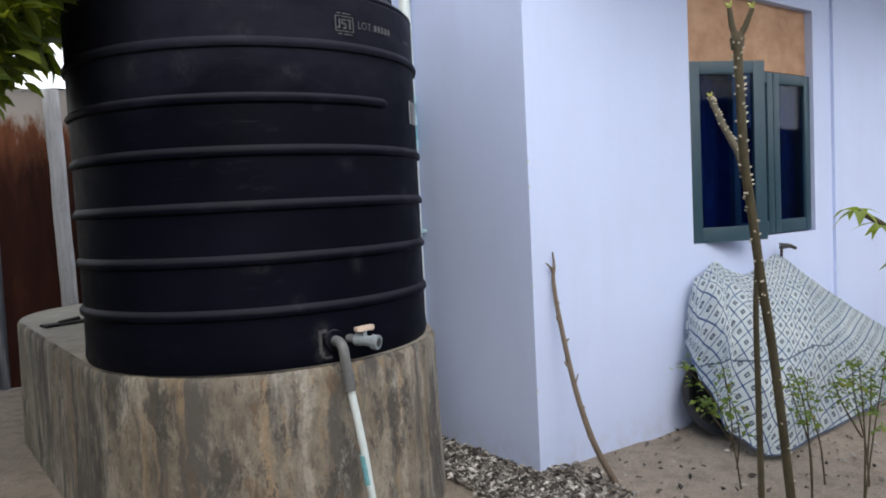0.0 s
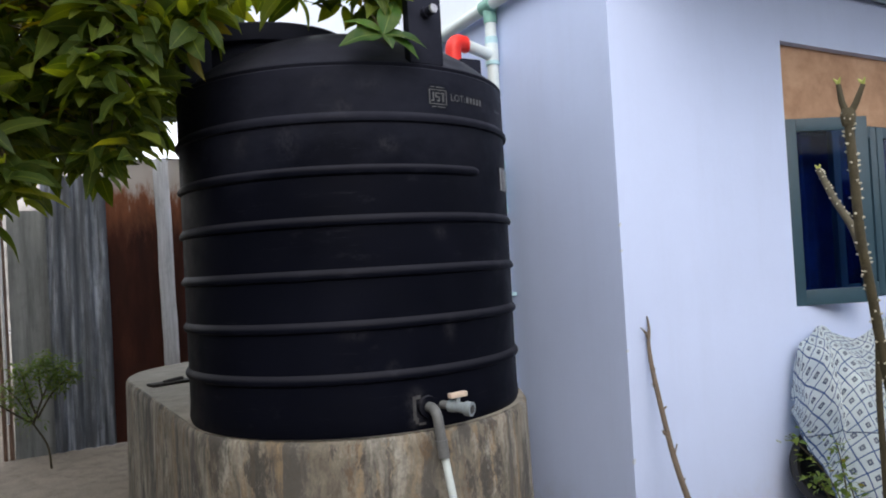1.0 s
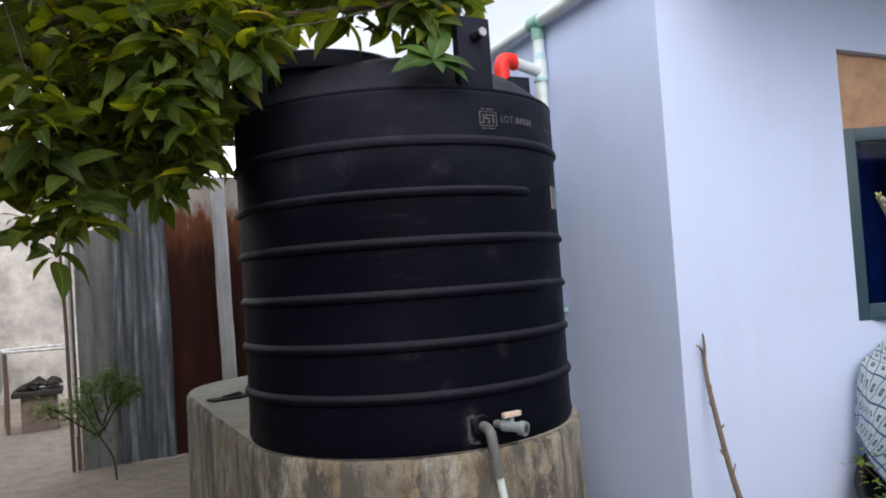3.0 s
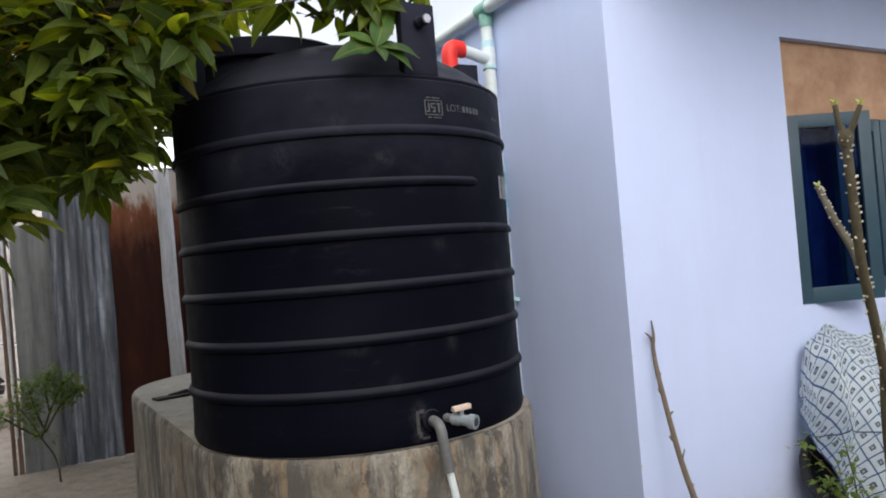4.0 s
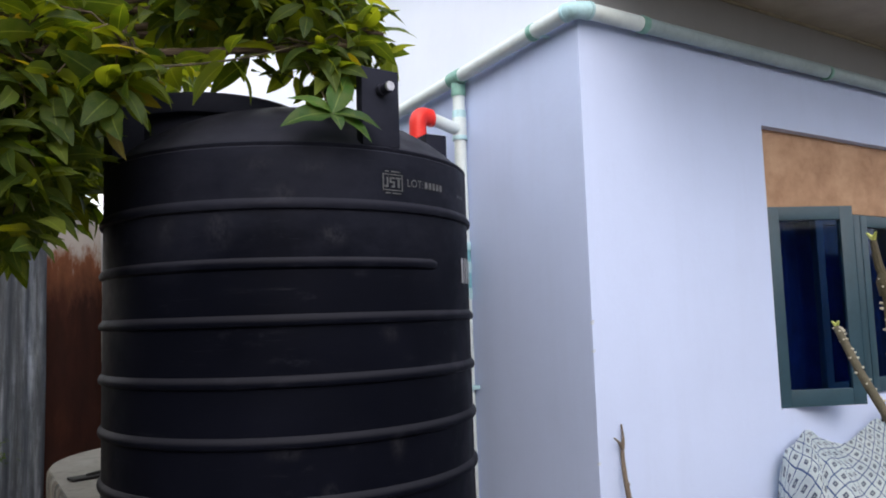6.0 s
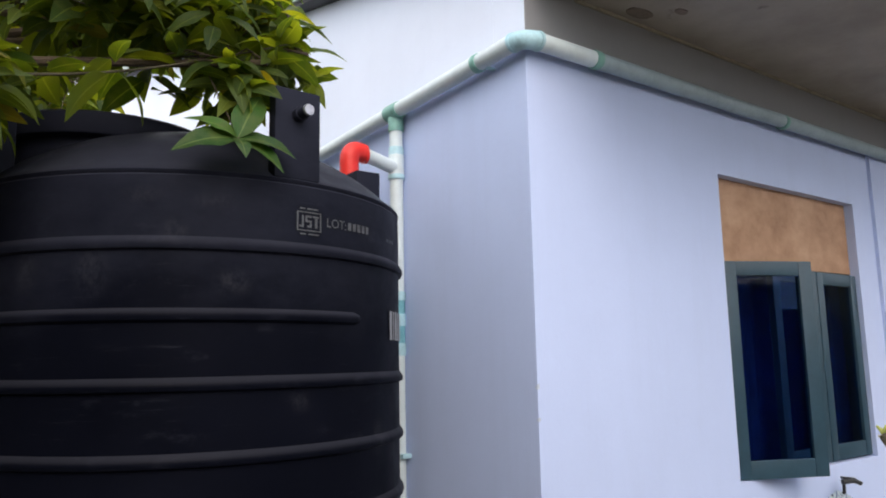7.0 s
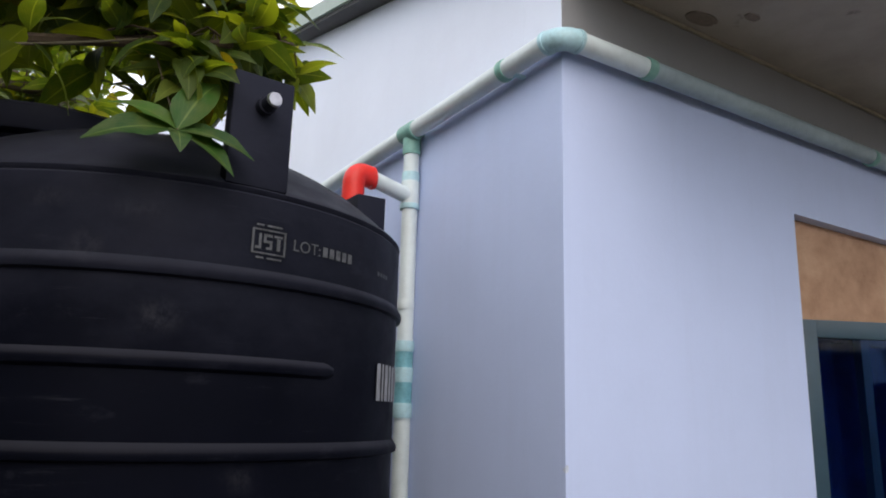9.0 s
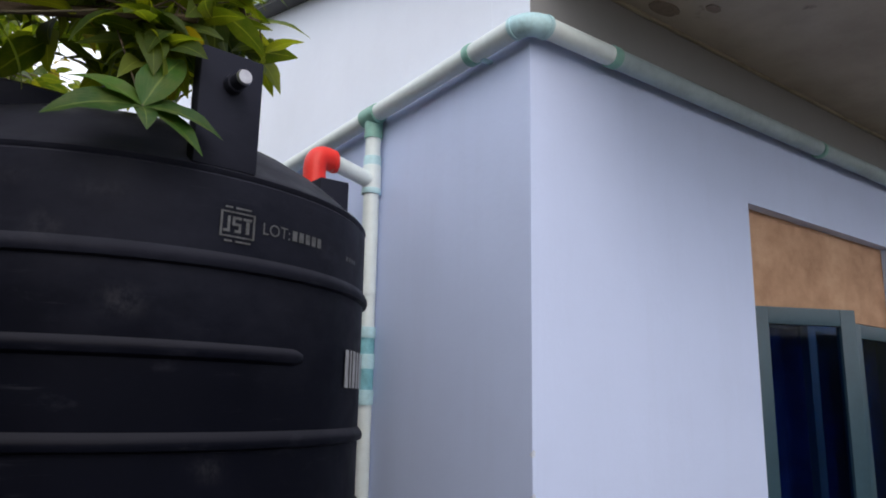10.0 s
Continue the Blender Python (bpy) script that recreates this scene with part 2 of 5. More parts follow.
def leaf_material(name, lo, hi, through_light=(3.1, 2.85, 0.5), share=0.54, old=(0.15, 0.125, 0.02)):
    m, n, l, b = mat(name, 0.45)
    b.inputs["Specular IOR Level"].default_value = 0.2
    info = n.new("ShaderNodeObjectInfo")
    geo = n.new("ShaderNodeNewGeometry")
    add = n.new("ShaderNodeMath")
    add.operation = "ADD"
    l.new(info.outputs["Random"], add.inputs[0])
    l.new(geo.outputs["Random Per Island"], add.inputs[1])
    fr = n.new("ShaderNodeMath")
    fr.operation = "FRACT"
    l.new(add.outputs[0], fr.inputs[0])
    base = ramp(n, l, fr.outputs[0], [(0.0, lo), (0.55, tuple(a * 0.8 + c * 0.2 for a, c in zip(lo, hi))), (0.93, hi), (0.985, old)])
    v = coords(n, l)
    base = mix(n, l, ramp(n, l, noise_tex(n, l, v, 22, 5, 0.65), [(0.42, (0.0,) * 3), (0.7, (0.5,) * 3)]), base, (0.09, 0.105, 0.03))
    uvs, cut = n.new("ShaderNodeTexCoord"), n.new("ShaderNodeSeparateXYZ")
    l.new(uvs.outputs["UV"], cut.inputs[0])
    off, dist = n.new("ShaderNodeMath"), n.new("ShaderNodeMath")
    off.operation, dist.operation = "SUBTRACT", "ABSOLUTE"
    off.inputs[1].default_value = 0.5
    l.new(cut.outputs["Y"], off.inputs[0])
    l.new(off.outputs[0], dist.inputs[0])
    rib = ramp(n, l, dist.outputs[0], [(0.012, (0.4,) * 3), (0.04, (0.0,) * 3)])
    slant, wave = n.new("ShaderNodeMath"), n.new("ShaderNodeMath")
    slant.operation, slant.inputs[1].default_value = "MULTIPLY_ADD", -1.3
    l.new(dist.outputs[0], slant.inputs[0])
    l.new(cut.outputs["X"], slant.inputs[2])
    wave.operation, wave.inputs[1].default_value = "MULTIPLY", 44.0
    l.new(slant.outputs[0], wave.inputs[0])
    sine = n.new("ShaderNodeMath")
    sine.operation = "SINE"
    l.new(wave.outputs[0], sine.inputs[0])
    vein = ramp(n, l, sine.outputs[0], [(0.8, (0.0,) * 3), (1.0, (0.10,) * 3)])
    base = mix(n, l, rib, base, (0.22, 0.27, 0.08))
    base = mix(n, l, vein, base, (0.17, 0.22, 0.06))
    l.new(base, b.inputs["Base Color"])
    tr, mx = n.new("ShaderNodeBsdfTranslucent"), n.new("ShaderNodeMixShader")
    l.new(mix(n, l, 1.0, base, through_light, "MULTIPLY"), tr.inputs["Color"])
    mx.inputs[0].default_value = share
    l.new(b.outputs[0], mx.inputs[1])
    l.new(tr.outputs[0], mx.inputs[2])
    l.new(mx.outputs[0], n["Material Output"].inputs["Surface"])
    bump(n, l, b, noise_tex(n, l, v, 60, 3), 0.15, 0.004)
    return m


M_LEAF = leaf_material("glossy_tree_leaf", (0.028, 0.056, 0.014), (0.125, 0.165, 0.028), (3.2, 2.75, 0.45), 0.52)
M_LEAF3 = leaf_material("dark_tree_leaf", (0.017, 0.052, 0.010), (0.033, 0.095, 0.015), (1.3, 1.5, 0.5), 0.25, (0.06, 0.13, 0.02))
M_LEAF2 = leaf_material("small_shrub_leaf", (0.07, 0.125, 0.035), (0.17, 0.23, 0.06), (1.8, 1.8, 0.6), 0.4)
M_LIME = leaf_material("young_lime_leaf", (0.16, 0.22, 0.05), (0.26, 0.33, 0.08), (1.8, 1.8, 0.5), 0.45, (0.24, 0.26, 0.06))
M_BARK = simple("grey_brown_bark", (0.085, 0.06, 0.04), 0.9, vary=0.5, scale=20, relief=0.6)
M_TWIG = simple("dry_brown_twig", (0.15, 0.115, 0.088), 0.85, vary=0.4, scale=30, relief=0.4)
M_STEM = simple("green_brown_stem", (0.068, 0.056, 0.030), 0.8, vary=0.5, scale=40, relief=0.5)
M_THORN = simple("pale_leaf_scar", (0.55, 0.52, 0.42), 0.8, vary=0.3, scale=80)
M_BUD = simple("young_green_bud", (0.42, 0.46, 0.12), 0.6, vary=0.3, scale=60)
M_PVC = simple("white_pvc", (0.62, 0.70, 0.72), 0.38, vary=0.12, scale=5, relief=0.05, dirt=(0.52, 0.58, 0.57))
# Tinted pipe, its colour also darkened for the shade beneath the slab.
M_PVC_SHADED = simple("shaded_tinted_pvc", (0.33, 0.42, 0.455), 0.5, vary=0.25, scale=6, relief=0.05)
M_GREEN = simple("green_pvc_joint", (0.20, 0.42, 0.36), 0.45, vary=0.35, scale=25)
M_AQUA = simple("pale_aqua_pvc_joint", (0.42, 0.65, 0.72), 0.45, vary=0.3, scale=18)
M_CYAN = simple("turquoise_solvent", (0.19, 0.48, 0.56), 0.45, vary=0.45, scale=18)
M_RED = simple("red_painted_elbow", (0.72, 0.02, 0.012), 0.5, vary=0.12, scale=15)
M_GREY = simple("grey_pvc_fitting", (0.13, 0.135, 0.14), 0.5, vary=0.35, scale=30)
M_VALVE = simple("blue_grey_valve", (0.23, 0.27, 0.30), 0.5, vary=0.35, scale=30)
M_KNOB = simple("beige_plastic_handle", (0.62, 0.50, 0.42), 0.5, vary=0.2, scale=30)
M_STEEL = simple("dull_steel", (0.36, 0.36, 0.40), 0.35, 0.9, vary=0.25, scale=60)
M_MARK = simple("worn_white_print", (0.08, 0.085, 0.095), 0.7, vary=0.75, scale=40)
M_BRAND = simple("faded_white_brand_print", (0.30, 0.31, 0.34), 0.7, vary=0.5, scale=40)
M_CHALK = simple("faint_chalk", (0.06, 0.06, 0.066), 0.8, vary=0.8, scale=35)
M_TEAL = simple("dark_teal_paint", (0.022, 0.058, 0.085), 0.45, vary=0.22, scale=7, relief=0.08)
M_IRON = simple("black_iron", (0.02, 0.02, 0.022), 0.5, vary=0.3, scale=30)
M_CURTAIN = simple("blue_curtain", (0.03, 0.075, 0.24), 0.9, vary=0.5, scale=6)
# Dark plaster: the dimness of the closed room is put into its colour.
M_DARK = simple("shade_dark_plaster", (0.10, 0.11, 0.14), 0.9, vary=0.2, scale=3)
M_ROOF = simple("pale_green_roof_sheet", (0.36, 0.44, 0.40), 0.6, vary=0.2, scale=4)
M_DRIP = simple("dark_eave_board", (0.05, 0.05, 0.055), 0.7, vary=0.3, scale=10)
M_CHAR = simple("charred_debris", (0.035, 0.032, 0.03), 0.95, vary=0.5, scale=30)
M_BRICK = simple("sooty_block", (0.22, 0.17, 0.15), 0.9, vary=0.5, scale=12, relief=0.4)
M_CLOTH = simple("grey_white_cloth", (0.55, 0.54, 0.52), 0.95, vary=0.25, scale=15)
M_CHIP = simple("bare_wall_filler", (0.56, 0.62, 0.76), 0.9, vary=0.3, scale=60)
M_TUB = simple("black_rubber_tub", (0.008, 0.010, 0.016), 0.92, vary=0.3, scale=10)
M_POST = simple("weathered_brown_pole", (0.16, 0.10, 0.075), 0.9, vary=0.45, scale=14, relief=0.4, stretch=(1, 1, 0.15))


def plywood_material():
    m, n, l, b = mat("weathered_plywood", 0.7)
    v = coords(n, l, (1.2, 1, 1.5))
    base = ramp(n, l, noise_tex(n, l, v, 3.2, 7, 0.7), [(0.3, (0.28, 0.145, 0.08)), (0.5, (0.41, 0.235, 0.14)), (0.7, (0.52, 0.33, 0.21))])
    grain = noise_tex(n, l, coords(n, l, (3, 3, 40)), 2, 3)
    l.new(mix(n, l, ramp(n, l, grain, [(0.4, (0.0,) * 3), (0.7, (0.15,) * 3)]), base, (0.36, 0.22, 0.12)), b.inputs["Base Color"])
    bump(n, l, b, grain, 0.1, 0.002)
    return m


M_PLY = plywood_material()


def glass_material():
    m, n, l, b = mat("blue_tinted_glass", 0.03)
    b.inputs["Base Color"].default_value = (0.13, 0.25, 0.52, 1)
    b.inputs["Transmission Weight"].default_value = 1.0
    b.inputs["IOR"].default_value = 1.18
    return m


M_GLASS = glass_material()


def rust_material():
    m, n, l, b = mat("rusted_sheet_iron", 0.85, 0.1)
    v, vs = coords(n, l), coords(n, l, (2.2, 2.2, 0.5))
    rust = ramp(n, l, noise_tex(n, l, vs, 1.5, 6, 0.65), [(0.3, (0.030, 0.010, 0.008)), (0.5, (0.065, 0.019, 0.012)), (0.72, (0.13, 0.042, 0.022))])
    sep, add = n.new("ShaderNodeSeparateXYZ"), n.new("ShaderNodeMath")
    l.new(v, sep.inputs[0])
    add.operation = "MULTIPLY_ADD"
    l.new(noise_tex(n, l, coords(n, l, (9, 9, 2.5)), 1.6, 6, 0.7), add.inputs[0])
    add.inputs[1].default_value = 0.75
    l.new(sep.outputs["Z"], add.inputs[2])
    grade = n.new("ShaderNodeMapRange")
    grade.inputs["From Min"].default_value, grade.inputs["From Max"].default_value = 2.52, 2.66
    l.new(add.outputs[0], grade.inputs["Value"])
    ochre = n.new("ShaderNodeMapRange")
    ochre.inputs["From Min"].default_value, ochre.inputs["From Max"].default_value = 2.12, 2.52
    ochre.inputs["To Max"].default_value = 0.8
    l.new(add.outputs[0], ochre.inputs["Value"])
    rust = mix(n, l, ochre.outputs[0], rust, (0.30, 0.13, 0.065))
    l.new(mix(n, l, grade.outputs[0], rust, (0.50, 0.46, 0.42)), b.inputs["Base Color"])
    bump(n, l, b, noise_tex(n, l, v, 40, 5), 0.3, 0.004)
    return m


M_RUST = rust_material()


def zinc_material(name, a, c):
    m, n, l, b = mat(name, 0.6, 0.25)
    vs = coords(n, l, (9, 9, 0.7))
    base = ramp(n, l, noise_tex(n, l, vs, 1.6, 7, 0.7), [(0.3, tuple(x * 0.55 for x in a)), (0.5, a), (0.72, c)])
    l.new(mix(n, l, ramp(n, l, noise_tex(n, l, coords(n, l), 9, 6, 0.7), [(0.5, (0.0,) * 3), (0.75, (0.5,) * 3)]), base, tuple(x * 0.6 for x in a)), b.inputs["Base Color"])
    bump(n, l, b, noise_tex(n, l, coords(n, l), 25, 5), 0.15, 0.004)
    return m


M_ZINC = zinc_material("weathered_zinc_sheet", (0.19, 0.205, 0.23), (0.56, 0.59, 0.64))
M_FLATZ = zinc_material("plain_grey_sheet", (0.25, 0.26, 0.26), (0.35, 0.36, 0.355))
M_BATTEN = zinc_material("flaking_white_batten", (0.50, 0.50, 0.51), (0.74, 0.74, 0.76))


def old_wall_material():
    m, n, l, b = mat("mildewed_whitewash", 0.95)
    v = coords(n, l)
    base = ramp(n, l, noise_tex(n, l, v, 0.9, 8, 0.7), [(0.35, (0.22, 0.21, 0.20)), (0.5, (0.42, 0.40, 0.38)), (0.66, (0.68, 0.65, 0.62))])
    l.new(base, b.inputs["Base Color"])
    bump(n, l, b, noise_tex(n, l, v, 14, 6), 0.4, 0.02)
    return m




def litter_material():
    m, n, l, b = mat("mixed_litter_chips", 0.9)
    geo = n.new("ShaderNodeNewGeometry")
    l.new(ramp(n, l, geo.outputs["Random Per Island"], [(0.0, (0.025, 0.022, 0.02)), (0.35, (0.07, 0.06, 0.052)), (0.6, (0.16, 0.145, 0.13)), (0.8, (0.30, 0.285, 0.265)), (1.0, (0.55, 0.53, 0.50))]), b.inputs["Base Color"])
    return m


M_LITTER = litter_material()
M_OLD = old_wall_material()
# Kept dark so the added out-of-view walls bounce and reflect little.
M_BLOCKER = simple("dark_blocker_plaster", (0.075, 0.085, 0.06), 0.95, vary=0.5, scale=2, relief=0.4)


def tarp_material():
    """White sheet printed with a blue diamond lattice and a small square in each cell, from the UV map in cells."""
    m, n, l, b = mat("printed_tarpaulin", 0.55)
    tc, sep = n.new("ShaderNodeTexCoord"), n.new("ShaderNodeSeparateXYZ")
    l.new(tc.outputs["UV"], sep.inputs[0])

    def math_node(op, a, c=None):
        k = n.new("ShaderNodeMath")
        k.operation = op
        for i, v in ((0, a), (1, c)):
            if v is None:
                continue
            if isinstance(v, (int, float)):
                k.inputs[i].default_value = v
            else:
                l.new(v, k.inputs[i])
        return k.outputs[0]

    def centred(s):
        return math_node("ABSOLUTE", math_node("SUBTRACT", math_node("FRACT", s), 0.5))

    p = centred(math_node("ADD", sep.outputs["X"], sep.outputs["Y"]))
    q = centred(math_node("SUBTRACT", sep.outputs["X"], sep.outputs["Y"]))
    far = math_node("MAXIMUM", p, q)
    line = math_node("GREATER_THAN", far, 0.456)
    dot = math_node("LESS_THAN", far, 0.165)
    core = math_node("LESS_THAN", far, 0.07)
    v = coords(n, l)
    ground = ramp(n, l, noise_tex(n, l, v, 5, 5), [(0.35, (0.58, 0.67, 0.72)), (0.65, (0.74, 0.81, 0.83))])
    base = mix(n, l, line, ground, (0.04, 0.10, 0.28))
    base = mix(n, l, dot, base, (0.075, 0.10, 0.18))
    base = mix(n, l, core, base, (0.36, 0.42, 0.46))
    fade = ramp(n, l, noise_tex(n, l, v, 3.5, 6, 0.7), [(0.48, (0.0,) * 3), (0.75, (0.25,) * 3)])
    base = mix(n, l, fade, base, (0.58, 0.66, 0.68))
    l.new(base, b.inputs["Base Color"])
    bump(n, l, b, noise_tex(n, l, v, 12, 5), 0.35, 0.02)
    return m


M_TARP = tarp_material()
M_HEM = simple("blue_hem", (0.055, 0.09, 0.18), 0.6, vary=0.3, scale=10)


# ---- mesh helpers ----
def mesh_object(name, bm, material, smooth=True):
    me = bpy.data.meshes.new(name)
    bm.normal_update()
    bm.to_mesh(me)
    bm.free()
    me.materials.append(material)
    if smooth:
        me.shade_smooth()
        me.set_sharp_from_angle(angle=radians(38))
    return new(name, me)


def part(name, bm, material, parent, label="", smooth=True):
    ob = mesh_object(name, bm, material, smooth)
    ob.parent = parent
    if parent is not None:
        ob.matrix_parent_inverse = parent.matrix_world.inverted()
    return tagged(ob, label)


def thing(name, label, category, at=(0, 0, 0), group="", kind=""):
    e = new(name)
    e.empty_display_size = 0.1
    e.matrix_world = Matrix.Translation(at)
    e.location = at
    bpy.context.view_layer.update()
    return tagged(e, label, category, group, kind)


def solid(name, bm, material, label, category="", kind="", smooth=True):
    return tagged(mesh_object(name, bm, material, smooth), label, category, "", kind)


def add_box(bm, x0, x1, y0, y1, z0, z1, m=None):
    v = [bm.verts.new(p) for p in ((x0, y0, z0), (x1, y0, z0), (x1, y1, z0), (x0, y1, z0), (x0, y0, z1), (x1, y0, z1), (x1, y1, z1), (x0, y1, z1))]
    if m is not None:
        for k in v:
            k.co = m @ k.co
    for f in ((3, 2, 1, 0), (4, 5, 6, 7), (0, 1, 5, 4), (1, 2, 6, 5), (2, 3, 7, 6), (3, 0, 4, 7)):
        bm.faces.new([v[i] for i in f])
    return v


def box(x0, x1, y0, y1, z0, z1, bevel=0.0, m=None):
    bm = bmesh.new()
    add_box(bm, x0, x1, y0, y1, z0, z1, m)
    if bevel:
        bmesh.ops.bevel(bm, geom=bm.edges[:], offset=bevel, segments=2, affect="EDGES", profile=0.6)
    return bm


def add_tube(bm, pts, radii, n=12, cap=True):
    pts = [Vector(p) for p in pts]
    if isinstance(radii, (int, float)):
        radii = [radii] * len(pts)
    rings, side = [], None
    for i, p in enumerate(pts):
        d = (pts[min(i + 1, len(pts) - 1)] - pts[max(i - 1, 0)]).normalized()
        if side is None:
            side = d.orthogonal().normalized()
        side = (side - d * side.dot(d)).normalized()
        up = d.cross(side)
        rings.append([bm.verts.new(p + radii[i] * (math.cos(a) * side + math.sin(a) * up)) for a in (2 * math.pi * k / n for k in range(n))])
    for a, b in zip(rings, rings[1:]):
        for k in range(n):
            bm.faces.new((a[k], a[(k + 1) % n], b[(k + 1) % n], b[k]))
    if cap:
        bm.faces.new(rings[0][::-1])
        bm.faces.new(rings[-1])


def tube(pts, radii, n=12):
    bm = bmesh.new()
    add_tube(bm, pts, radii, n)
    return bm


def bend(a, corner, b, r, n=8):
    """Points from a to b, rounded with radius r at the corner."""
    a, corner, b = Vector(a), Vector(corner), Vector(b)
    p, q = corner + (a - corner).normalized() * r, corner + (b - corner).normalized() * r
    return [a] + [(1 - t) ** 2 * p + 2 * t * (1 - t) * corner + t * t * q for t in (k / n for k in range(n + 1))] + [b]


def curve_pts(pts, n=6):
    """A smooth line through the points."""
    pts = [Vector(p) for p in pts]
    out = []
    for i in range(len(pts) - 1):
        p0, p1, p2, p3 = pts[max(i - 1, 0)], pts[i], pts[i + 1], pts[min(i + 2, len(pts) - 1)]
        for k in range(n):
            t = k / n
            out.append(0.5 * (2 * p1 + (p2 - p0) * t + (2 * p0 - 5 * p1 + 4 * p2 - p3) * t * t + (3 * p1 - 3 * p2 + p3 - p0) * t ** 3))
    return out + [pts[-1]]


def lathe(profile, at, n=96):
    bm = bmesh.new()
    rings = [[bm.verts.new((at[0] + r * math.cos(a), at[1] + r * math.sin(a), z)) for a in (2 * math.pi * k / n for k in range(n))] for r, z in profile]
    for a, b in zip(rings, rings[1:]):
        for k in range(n):
            bm.faces.new((a[k], a[(k + 1) % n], b[(k + 1) % n], b[k]))
    bm.faces.new(rings[0][::-1])
    bm.faces.new(rings[-1])
    return bm


# ---- ground ----
def build_ground():
    bm = bmesh.new()
    xs = sorted({*np.linspace(-6, 6, 97).round(3), -2000, -400, -80, -25, -12, 12, 25, 80, 400, 2000})
    ys = sorted({*np.linspace(-5, 11, 129).round(3), -2000, -400, -80, -25, -10, 16, 25, 80, 400, 2000})
    grid = {}
    for i, x in enumerate(xs):
        for j, y in enumerate(ys):
            z = 0.0
            if abs(x) < 6 and -5 < y < 11:
                z = 0.018 * noise.noise((x * 1.4, y * 1.4, 0)) + 0.012 * noise.noise((x * 5, y * 5, 3)) - 0.012
            grid[i, j] = bm.verts.new((float(x), float(y), z))
    for i in range(len(xs) - 1):
        for j in range(len(ys) - 1):
            bm.faces.new((grid[i, j], grid[i + 1, j], grid[i + 1, j + 1], grid[i, j + 1]))
    solid("ground", bm, M_SAND, "trodden tan sand yard with scattered debris", "ground", "structure")


build_ground()

# ---- house ----
PIPE_Z, SOFFIT_Z, SLOPE = 2.955, 3.25, 0.24
FALL = 0.036  # the western run of pipe falls towards the back, metres a metre
WIN = (1.315, 2.752, 1.06, 2.592)


